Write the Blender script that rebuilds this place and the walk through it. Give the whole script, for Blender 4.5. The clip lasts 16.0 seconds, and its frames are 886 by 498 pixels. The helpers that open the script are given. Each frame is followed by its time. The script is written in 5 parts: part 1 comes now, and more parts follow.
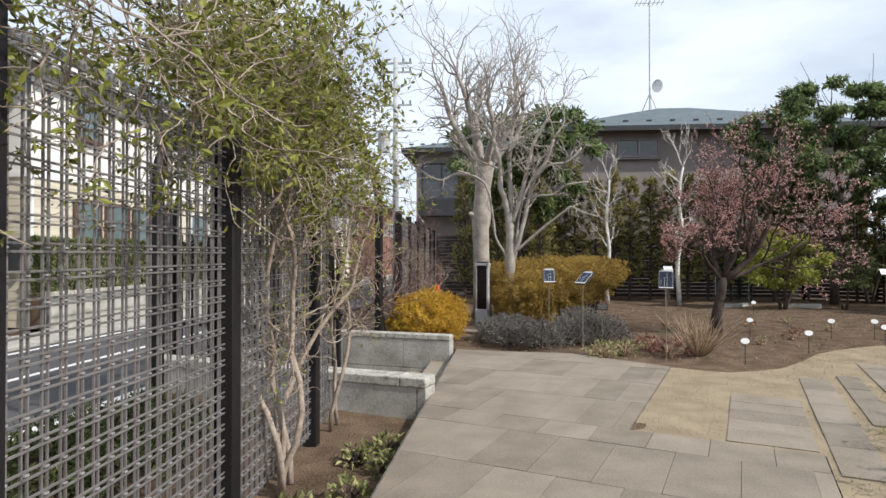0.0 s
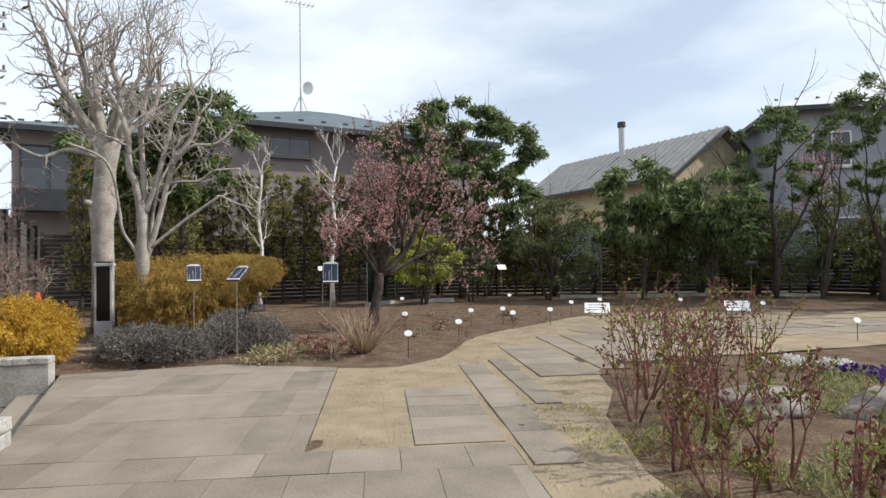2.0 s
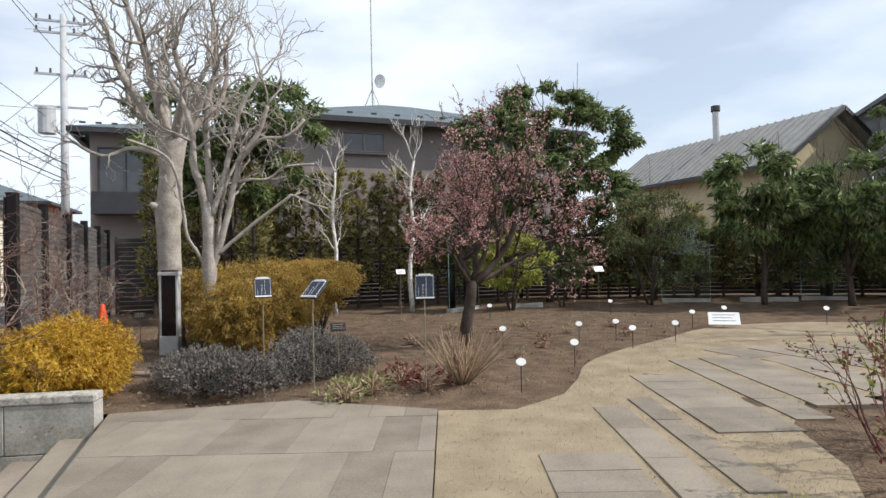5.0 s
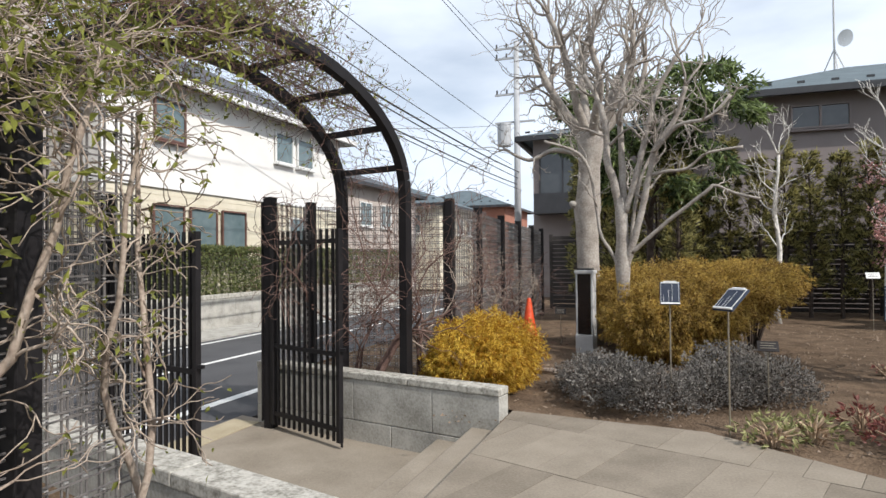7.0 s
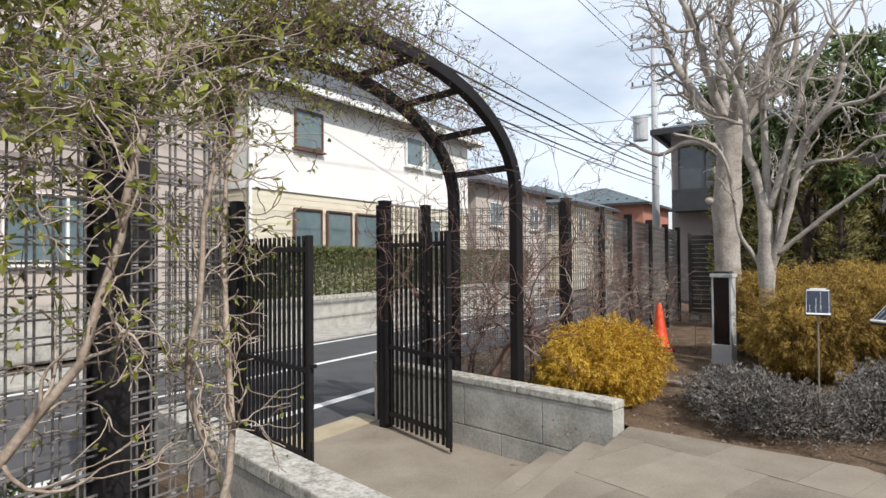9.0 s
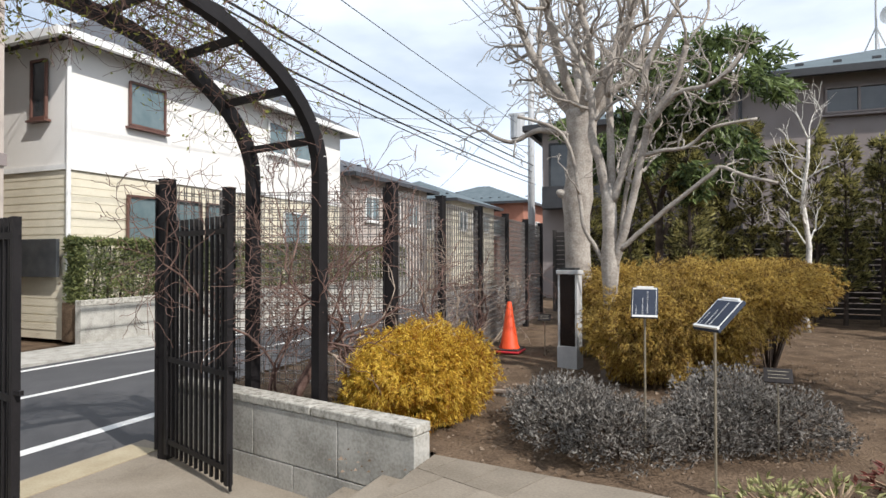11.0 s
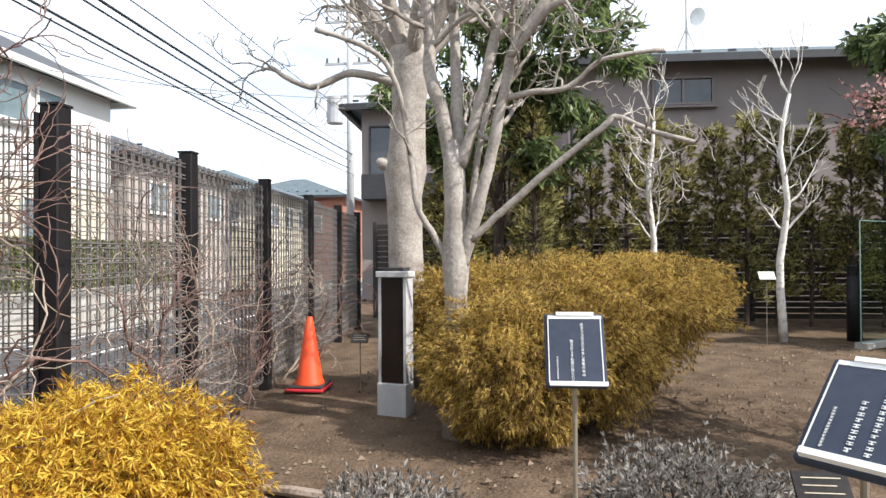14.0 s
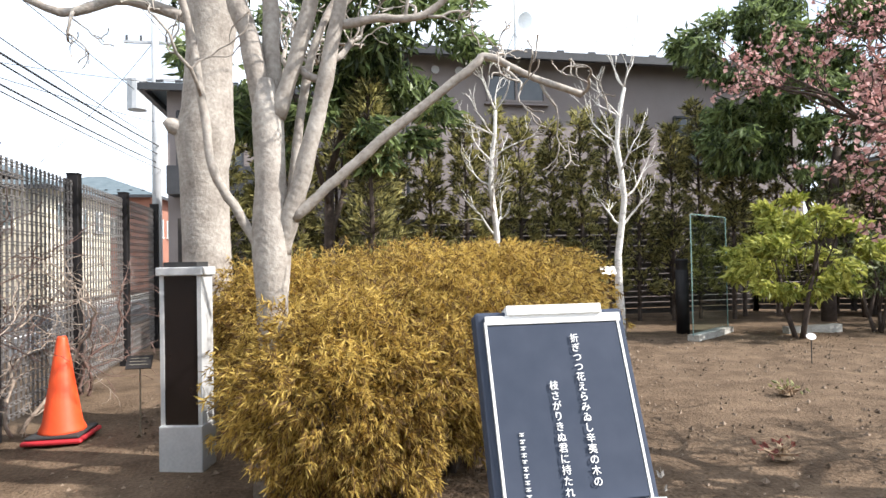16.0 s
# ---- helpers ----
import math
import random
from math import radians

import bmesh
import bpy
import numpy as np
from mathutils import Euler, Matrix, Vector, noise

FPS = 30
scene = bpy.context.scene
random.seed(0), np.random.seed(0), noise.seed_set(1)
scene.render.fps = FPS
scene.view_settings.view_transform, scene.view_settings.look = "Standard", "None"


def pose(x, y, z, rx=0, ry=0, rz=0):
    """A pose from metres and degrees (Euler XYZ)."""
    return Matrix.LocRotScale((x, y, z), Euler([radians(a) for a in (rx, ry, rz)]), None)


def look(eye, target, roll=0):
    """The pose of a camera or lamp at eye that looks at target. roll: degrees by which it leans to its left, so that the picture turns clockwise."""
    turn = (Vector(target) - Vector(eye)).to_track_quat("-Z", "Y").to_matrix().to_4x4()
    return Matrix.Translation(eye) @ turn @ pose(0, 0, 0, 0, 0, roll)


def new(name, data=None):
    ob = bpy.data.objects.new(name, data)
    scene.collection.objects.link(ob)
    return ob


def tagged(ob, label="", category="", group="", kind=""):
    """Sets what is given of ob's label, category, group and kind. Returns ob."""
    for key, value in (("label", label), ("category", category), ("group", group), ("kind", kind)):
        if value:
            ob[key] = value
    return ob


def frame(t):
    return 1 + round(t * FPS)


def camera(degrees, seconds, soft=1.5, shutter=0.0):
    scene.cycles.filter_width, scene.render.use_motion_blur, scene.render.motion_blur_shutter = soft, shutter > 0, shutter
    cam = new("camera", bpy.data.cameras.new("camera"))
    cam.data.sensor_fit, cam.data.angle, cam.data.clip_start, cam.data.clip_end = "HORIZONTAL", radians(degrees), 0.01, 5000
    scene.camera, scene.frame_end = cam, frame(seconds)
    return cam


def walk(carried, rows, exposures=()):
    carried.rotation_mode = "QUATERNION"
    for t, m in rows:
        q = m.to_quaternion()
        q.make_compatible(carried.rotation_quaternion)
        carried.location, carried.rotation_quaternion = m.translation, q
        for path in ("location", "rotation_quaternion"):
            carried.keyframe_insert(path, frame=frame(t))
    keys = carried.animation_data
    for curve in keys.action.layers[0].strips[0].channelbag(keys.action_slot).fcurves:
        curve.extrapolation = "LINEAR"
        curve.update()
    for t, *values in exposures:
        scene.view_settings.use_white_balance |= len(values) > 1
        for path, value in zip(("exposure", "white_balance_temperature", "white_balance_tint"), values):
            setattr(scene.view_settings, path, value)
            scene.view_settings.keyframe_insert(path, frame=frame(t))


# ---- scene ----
cam = camera(72.6, 16.0)
PATH = [
    (0, (0.516, -0.392, 1.346), (0.291, 1.596, 1.364), 0.0),
    (0.5, (0.551, -0.063, 1.297), (0.604, 1.937, 1.322), -0.3),
    (1, (0.602, 0.261, 1.229), (0.895, 2.239, 1.26), -0.3),
    (1.5, (0.58, 0.477, 1.177), (1.09, 2.411, 1.215), -0.6),
    (2, (0.566, 0.709, 1.147), (1.446, 2.505, 1.185), -0.7),
    (2.5, (0.627, 1.034, 1.112), (1.731, 2.701, 1.147), -0.8),
    (3, (0.689, 1.303, 1.129), (1.895, 2.898, 1.165), -1.0),
    (3.2, (0.685, 1.388, 1.132), (1.909, 2.97, 1.171), -1.0),
    (5.3, (0.753, 2.319, 1.307), (1.221, 4.264, 1.34), -0.9),
    (5.5, (0.801, 2.388, 1.276), (1.117, 4.363, 1.313), -0.6),
    (6, (0.828, 2.556, 1.294), (0.822, 4.555, 1.333), -0.2),
    (6.5, (0.907, 2.693, 1.34), (0.579, 4.666, 1.372), -0.1),
    (7, (1.038, 2.886, 1.349), (0.346, 4.762, 1.383), -0.5),
    (7.5, (1.123, 2.957, 1.314), (0.162, 4.71, 1.357), -0.2),
    (8, (1.146, 2.968, 1.351), (0.059, 4.646, 1.387), -0.0),
    (8.2, (1.148, 2.954, 1.377), (0.039, 4.617, 1.407), -0.2),
    (10.3, (1.427, 3.909, 1.378), (0.511, 5.687, 1.405), -0.4),
    (10.5, (1.468, 4.04, 1.39), (0.599, 5.842, 1.41), -0.2),
    (11, (1.395, 4.39, 1.337), (0.618, 6.232, 1.363), -0.1),
    (11.5, (1.262, 4.708, 1.376), (0.575, 6.586, 1.386), -0.2),
    (12, (1.12, 5.072, 1.357), (0.52, 6.98, 1.365), -0.4),
    (12.5, (1.11, 5.518, 1.322), (0.547, 7.437, 1.34), -0.1),
    (13, (0.959, 5.896, 1.327), (0.545, 7.853, 1.341), -0.6),
    (13.5, (0.873, 6.331, 1.292), (0.59, 8.31, 1.312), -0.3),
    (14, (0.876, 6.853, 1.306), (0.665, 8.842, 1.325), -0.3),
    (14.5, (0.756, 7.226, 1.284), (0.701, 9.225, 1.311), -0.5),
    (15, (0.764, 7.579, 1.244), (0.886, 9.575, 1.27), -0.9),
    (15.5, (0.818, 7.88, 1.221), (1.067, 9.864, 1.25), -1.0),
    (16, (0.839, 8.015, 1.189), (1.185, 9.985, 1.222), -1.1),
]
EXPOSURES = [(0, -0.12), (3, -0.08), (6, -0.08), (8, -0.14), (11, -0.02), (13, 0.26), (15, 0.7), (16, 0.82)]
walk(cam, [(t, look(e, a, r)) for t, e, a, r in PATH], EXPOSURES)

# ---- light ----
SUN_AZ, SUN_EL = 113.0, 42.0
world = bpy.data.worlds.new("sky_world")
scene.world = world
world.use_nodes = True
wn, wl = world.node_tree.nodes, world.node_tree.links
wn.clear()
w_out, w_bg, w_sky = wn.new("ShaderNodeOutputWorld"), wn.new("ShaderNodeBackground"), wn.new("ShaderNodeTexSky")
w_sky.sky_type, w_sky.sun_disc = "NISHITA", False
w_sky.sun_elevation, w_sky.sun_rotation = radians(SUN_EL), radians(SUN_AZ)
w_sky.air_density, w_sky.dust_density, w_sky.ozone_density = 1.0, 1.0, 1.4
w_tc, w_noise, w_ramp, w_mix, w_map = (wn.new(n) for n in ("ShaderNodeTexCoord", "ShaderNodeTexNoise", "ShaderNodeValToRGB", "ShaderNodeMix", "ShaderNodeMapping"))
w_map.inputs["Scale"].default_value = (1.0, 1.0, 3.0)
w_noise.inputs["Scale"].default_value, w_noise.inputs["Detail"].default_value = 2.2, 7.0
w_ramp.color_ramp.elements[0].color = (0.45, 0.45, 0.45, 1)
w_ramp.color_ramp.elements[0].position, w_ramp.color_ramp.elements[1].position = 0.32, 0.6
w_mix.data_type = "RGBA"
w_mix.inputs["B"].default_value = (8.0, 8.8, 9.9, 1)
wl.new(w_tc.outputs["Generated"], w_map.inputs["Vector"])
wl.new(w_map.outputs["Vector"], w_noise.inputs["Vector"])
wl.new(w_noise.outputs["Fac"], w_ramp.inputs["Fac"])
wl.new(w_ramp.outputs["Color"], w_mix.inputs["Factor"])
wl.new(w_sky.outputs["Color"], w_mix.inputs["A"])
wl.new(w_mix.outputs["Result"], w_bg.inputs["Color"])
w_bg.inputs["Strength"].default_value = 0.13
wl.new(w_bg.outputs["Background"], w_out.inputs["Surface"])
sun = new("sun", bpy.data.lights.new("sun", "SUN"))
sun.data.energy, sun.data.angle, sun.data.color = 4.6, radians(0.6), (1.0, 0.95, 0.9)
az, el = radians(SUN_AZ), radians(SUN_EL)
sun.matrix_world = look((math.sin(az) * math.cos(el) * 50, math.cos(az) * math.cos(el) * 50, math.sin(el) * 50), (0, 0, 0))


# ---- materials ----
def mat(name, dark, light, rough=0.8, scale=8.0, fine=90.0, bump=0.15, metal=0.0, per="", spread=0.25, spec=0.5, contrast=(0.3, 0.7), dist=0.01):
    """Two scales of noise between two colours, with a fine relief; per: 'island' or 'object' adds a random shift of value to each piece."""
    m = bpy.data.materials.new(name)
    m.use_nodes = True
    n, l = m.node_tree.nodes, m.node_tree.links
    b = n["Principled BSDF"]
    geo, coarse, small = n.new("ShaderNodeNewGeometry"), n.new("ShaderNodeTexNoise"), n.new("ShaderNodeTexNoise")
    coarse.inputs["Scale"].default_value, coarse.inputs["Detail"].default_value = scale, 6
    small.inputs["Scale"].default_value, small.inputs["Detail"].default_value = fine, 4
    for t in (coarse, small):
        l.new(geo.outputs["Position"], t.inputs["Vector"])
    add = n.new("ShaderNodeMath")
    add.operation = "MULTIPLY_ADD"
    add.inputs[1].default_value = 0.45
    half = n.new("ShaderNodeMath")
    half.operation = "MULTIPLY_ADD"
    half.inputs[1].default_value, half.inputs[2].default_value = 0.55, 0.0
    l.new(coarse.outputs["Fac"], half.inputs[0])
    l.new(small.outputs["Fac"], add.inputs[0])
    l.new(half.outputs[0], add.inputs[2])
    value = add.outputs[0]
    if per:
        rnd = geo.outputs["Random Per Island"] if per == "island" else n.new("ShaderNodeObjectInfo").outputs["Random"]
        sh = n.new("ShaderNodeMath")
        sh.operation = "MULTIPLY_ADD"
        sh.inputs[1].default_value = spread * 2
        off = n.new("ShaderNodeMath")
        off.operation = "SUBTRACT"
        off.inputs[1].default_value = spread
        l.new(rnd, sh.inputs[0])
        l.new(value, sh.inputs[2])
        l.new(sh.outputs[0], off.inputs[0])
        value = off.outputs[0]
    ramp = n.new("ShaderNodeValToRGB")
    ramp.color_ramp.elements[0].position, ramp.color_ramp.elements[1].position = contrast
    ramp.color_ramp.elements[0].color, ramp.color_ramp.elements[1].color = (*dark, 1), (*light, 1)
    l.new(value, ramp.inputs["Fac"])
    l.new(ramp.outputs["Color"], b.inputs["Base Color"])
    b.inputs["Roughness"].default_value, b.inputs["Metallic"].default_value = rough, metal
    b.inputs["Specular IOR Level"].default_value = spec
    if bump:
        bp = n.new("ShaderNodeBump")
        bp.inputs["Strength"].default_value, bp.inputs["Distance"].default_value = bump, dist
        l.new(value if not per else add.outputs[0], bp.inputs["Height"])
        l.new(bp.outputs["Normal"], b.inputs["Normal"])
    return m


def leaf_mat(name, dark, light, through_light=0.35, rough=0.55, spread=0.3, mid=None, fine=30.0):
    m = mat(name, dark, light, rough, 1.5, fine, 0.0, per="island", spread=spread, spec=0.35)
    n, l = m.node_tree.nodes, m.node_tree.links
    ramp = next(x for x in n if x.bl_idname == "ShaderNodeValToRGB")
    if mid:
        e = ramp.color_ramp.elements.new(0.5)
        e.color = (*mid, 1)
    tr, mix = n.new("ShaderNodeBsdfTranslucent"), n.new("ShaderNodeMixShader")
    mix.inputs["Fac"].default_value = through_light
    l.new(ramp.outputs["Color"], tr.inputs["Color"])
    l.new(n["Principled BSDF"].outputs["BSDF"], mix.inputs[1])
    l.new(tr.outputs["BSDF"], mix.inputs[2])
    l.new(mix.outputs["Shader"], n["Material Output"].inputs["Surface"])
    return m


def glass_mat(name, tint, rough=0.02):
    m = bpy.data.materials.new(name)
    m.use_nodes = True
    n, l = m.node_tree.nodes, m.node_tree.links
    gl, tr, mix, fr = n.new("ShaderNodeBsdfGlossy"), n.new("ShaderNodeBsdfTransparent"), n.new("ShaderNodeMixShader"), n.new("ShaderNodeFresnel")
    gl.inputs["Roughness"].default_value = rough
    tr.inputs["Color"].default_value = (*tint, 1)
    l.new(fr.outputs["Fac"], mix.inputs["Fac"])
    l.new(tr.outputs["BSDF"], mix.inputs[1])
    l.new(gl.outputs["BSDF"], mix.inputs[2])
    l.new(mix.outputs["Shader"], n["Material Output"].inputs["Surface"])
    return m


M_SOIL = mat("soil", (0.055, 0.037, 0.025), (0.215, 0.152, 0.102), 0.95, 3.5, 45, 1.0, spec=0.1, dist=0.05)
M_LAWN = mat("dry_lawn", (0.2, 0.16, 0.105), (0.4, 0.325, 0.225), 0.95, 3.0, 160, 0.7, spec=0.1, dist=0.02)
M_PAVER = mat("paver_stone", (0.17, 0.143, 0.11), (0.3, 0.258, 0.204), 0.8, 3.0, 60, 0.25, per="object", spread=0.1, spec=0.25)
M_STEP = mat("step_stone", (0.2, 0.17, 0.132), (0.34, 0.296, 0.238), 0.85, 2.5, 80, 0.25, spec=0.25)
M_CONC = mat("weathered_concrete", (0.24, 0.23, 0.2), (0.47, 0.455, 0.415), 0.9, 4.0, 45, 0.3, spec=0.25, contrast=(0.32, 0.6))
M_CONC_CAP = mat("stained_concrete", (0.2, 0.19, 0.16), (0.5, 0.48, 0.43), 0.9, 14.0, 45, 0.4, spec=0.25, contrast=(0.36, 0.58))
M_ASPHALT = mat("asphalt", (0.055, 0.056, 0.06), (0.1, 0.1, 0.105), 0.9, 1.2, 140, 0.3, spec=0.3)
M_LINE = mat("road_paint", (0.6, 0.6, 0.58), (0.8, 0.8, 0.78), 0.7, 6, 60, 0.1)
M_BLACK = mat("black_metal", (0.009, 0.008, 0.009), (0.02, 0.018, 0.019), 0.55, 5, 60, 0.05, spec=0.25)
M_MESH = mat("lattice_metal", (0.115, 0.105, 0.1), (0.22, 0.205, 0.195), 0.4, 5, 60, 0.05, spec=0.6)
M_CLASP = mat("bright_clasp", (0.26, 0.25, 0.24), (0.42, 0.41, 0.4), 0.3, 5, 60, 0.0, spec=0.7)
M_BARK = mat("pale_bark", (0.2, 0.17, 0.145), (0.5, 0.46, 0.41), 0.9, 6, 40, 0.6, spec=0.2, dist=0.02)
M_BARK_D = mat("dark_bark", (0.03, 0.022, 0.018), (0.11, 0.085, 0.07), 0.9, 8, 60, 0.6, spec=0.2, dist=0.02)
M_BIRCH = mat("birch_bark", (0.3, 0.28, 0.25), (0.72, 0.69, 0.64), 0.85, 12, 60, 0.3, spec=0.2, contrast=(0.35, 0.5))
M_VINE = mat("vine_bark", (0.18, 0.13, 0.1), (0.52, 0.44, 0.36), 0.9, 10, 60, 0.4, spec=0.2)
M_VINE_D = mat("dark_vine_bark", (0.09, 0.05, 0.042), (0.27, 0.18, 0.15), 0.9, 10, 60, 0.4, spec=0.2)
M_TWIG = mat("dry_twig", (0.22, 0.15, 0.1), (0.5, 0.38, 0.26), 0.9, 10, 60, 0.0, per="island", spec=0.2)
M_ROSE = mat("rose_cane", (0.1, 0.03, 0.03), (0.26, 0.12, 0.09), 0.7, 10, 60, 0.0, per="island")
L_GOLD = leaf_mat("golden_foliage", (0.28, 0.12, 0.012), (0.84, 0.62, 0.11), 0.38, mid=(0.62, 0.4, 0.04), spread=0.36)
L_OLIVE = leaf_mat("ochre_foliage", (0.15, 0.085, 0.03), (0.66, 0.48, 0.13), 0.4, mid=(0.42, 0.28, 0.06), spread=0.42)
L_GREY = leaf_mat("grey_green_foliage", (0.065, 0.056, 0.048), (0.36, 0.335, 0.3), 0.2, spread=0.36)
L_EVER = leaf_mat("evergreen_leaf", (0.035, 0.055, 0.02), (0.25, 0.32, 0.12), 0.4, 0.38)
L_LIME = leaf_mat("yellow_green_leaf", (0.16, 0.19, 0.03), (0.52, 0.52, 0.13), 0.4)
L_VINE = leaf_mat("young_vine_leaf", (0.1, 0.11, 0.02), (0.34, 0.36, 0.08), 0.4)
L_CONIF = leaf_mat("conifer_spray", (0.07, 0.07, 0.03), (0.44, 0.4, 0.15), 0.4, spread=0.4)
L_PINK = leaf_mat("blossom", (0.38, 0.19, 0.17), (0.8, 0.52, 0.48), 0.4)
L_RED = leaf_mat("red_leaf", (0.12, 0.035, 0.03), (0.3, 0.11, 0.085), 0.3)
L_GRASS = leaf_mat("groundcover_leaf", (0.13, 0.14, 0.05), (0.44, 0.43, 0.2), 0.3)
L_PURPLE = leaf_mat("violet_petal", (0.025, 0.01, 0.09), (0.14, 0.05, 0.3), 0.3)
L_WHITE = leaf_mat("white_petal", (0.6, 0.6, 0.58), (0.85, 0.85, 0.8), 0.3)
L_HEDGE = leaf_mat("hedge_leaf", (0.06, 0.08, 0.03), (0.2, 0.22, 0.08), 0.25)
M_WHITE = mat("white_plastic", (0.72, 0.72, 0.7), (0.85, 0.85, 0.83), 0.5, 5, 60, 0.0)
M_BOARD = mat("slate_blue_board", (0.04, 0.05, 0.072), (0.06, 0.07, 0.096), 0.85, 4, 40, 0.0, spec=0.1)
M_DARKPLATE = mat("dark_plate", (0.025, 0.023, 0.023), (0.05, 0.046, 0.046), 0.9, 5, 50, 0.05, spec=0.1)
M_STEEL = mat("stake_metal", (0.22, 0.19, 0.14), (0.36, 0.32, 0.25), 0.5, 8, 60, 0.0, metal=0.5)
M_CONE = mat("orange_plastic", (0.75, 0.07, 0.015), (0.9, 0.11, 0.03), 0.5, 4, 30, 0.05)
M_RED = mat("red_plastic", (0.4, 0.02, 0.03), (0.55, 0.03, 0.04), 0.5, 4, 30, 0.0)
M_RUBBER = mat("black_rubber", (0.02, 0.02, 0.02), (0.04, 0.04, 0.04), 0.7, 6, 60, 0.1)
M_PANEL = mat("dark_panel", (0.008, 0.006, 0.006), (0.02, 0.014, 0.012), 0.25, 3, 30, 0.0)
M_LGREY = mat("light_grey_metal", (0.42, 0.42, 0.42), (0.58, 0.58, 0.57), 0.5, 5, 60, 0.05)
M_ROCK = mat("garden_rock", (0.11, 0.095, 0.08), (0.3, 0.27, 0.235), 0.9, 5, 40, 0.6, spec=0.2, dist=0.02)
M_STUCCO = mat("taupe_stucco", (0.24, 0.205, 0.195), (0.31, 0.27, 0.258), 0.9, 1.5, 80, 0.2, spec=0.2)
M_ROOF = mat("slate_roof", (0.055, 0.08, 0.092), (0.13, 0.165, 0.18), 0.75, 2, 40, 0.2)
M_EAVE = mat("dark_eave", (0.02, 0.022, 0.025), (0.05, 0.05, 0.055), 0.5, 3, 40, 0.0)
M_CREAM = mat("cream_plaster", (0.5, 0.42, 0.27), (0.62, 0.54, 0.36), 0.9, 2, 60, 0.1, spec=0.2)
M_METALROOF = mat("grey_metal_roof", (0.22, 0.215, 0.2), (0.36, 0.35, 0.33), 0.5, 2, 50, 0.05, metal=0.3)
M_WHITEWALL = mat("white_siding", (0.74, 0.72, 0.68), (0.84, 0.82, 0.78), 0.7, 1.5, 60, 0.05)
M_CREAMSID = mat("pale_yellow_siding", (0.62, 0.57, 0.44), (0.76, 0.7, 0.56), 0.75, 2, 40, 0.05)
M_PINKWALL = mat("beige_tile_wall", (0.4, 0.34, 0.3), (0.52, 0.46, 0.41), 0.8, 2, 60, 0.1)
M_GREYWALL = mat("grey_siding", (0.26, 0.27, 0.3), (0.34, 0.355, 0.385), 0.8, 2, 50, 0.05)
M_PALEROOF = mat("pale_roof", (0.5, 0.52, 0.53), (0.64, 0.66, 0.67), 0.5, 2, 50, 0.05)
M_BRICK = mat("red_brown_wall", (0.28, 0.12, 0.08), (0.4, 0.18, 0.12), 0.85, 2, 50, 0.1)
M_WINGLASS = mat("window_glass", (0.1, 0.15, 0.16), (0.17, 0.22, 0.23), 0.08, 1, 4, 0.0, spec=0.8)
M_WINDARK = mat("dark_window", (0.03, 0.035, 0.04), (0.06, 0.065, 0.07), 0.1, 1, 4, 0.0, spec=0.8)
M_FRAME_R = mat("brown_window_frame", (0.1, 0.05, 0.04), (0.16, 0.08, 0.06), 0.5, 4, 40, 0.0)
M_POLE = mat("grey_concrete_pole", (0.36, 0.37, 0.38), (0.5, 0.51, 0.52), 0.8, 3, 40, 0.1)
M_SLAT = mat("dark_slat_fence", (0.028, 0.024, 0.022), (0.065, 0.056, 0.05), 0.85, 3, 40, 0.1)
M_GLASS = glass_mat("green_glass", (0.72, 0.88, 0.86))
M_GLASSEDGE = mat("glass_edge", (0.16, 0.26, 0.24), (0.24, 0.36, 0.33), 0.2, 3, 30, 0.0)
M_TACT = mat("worn_yellow_tile", (0.34, 0.28, 0.18), (0.46, 0.4, 0.28), 0.85, 4, 60, 0.3)


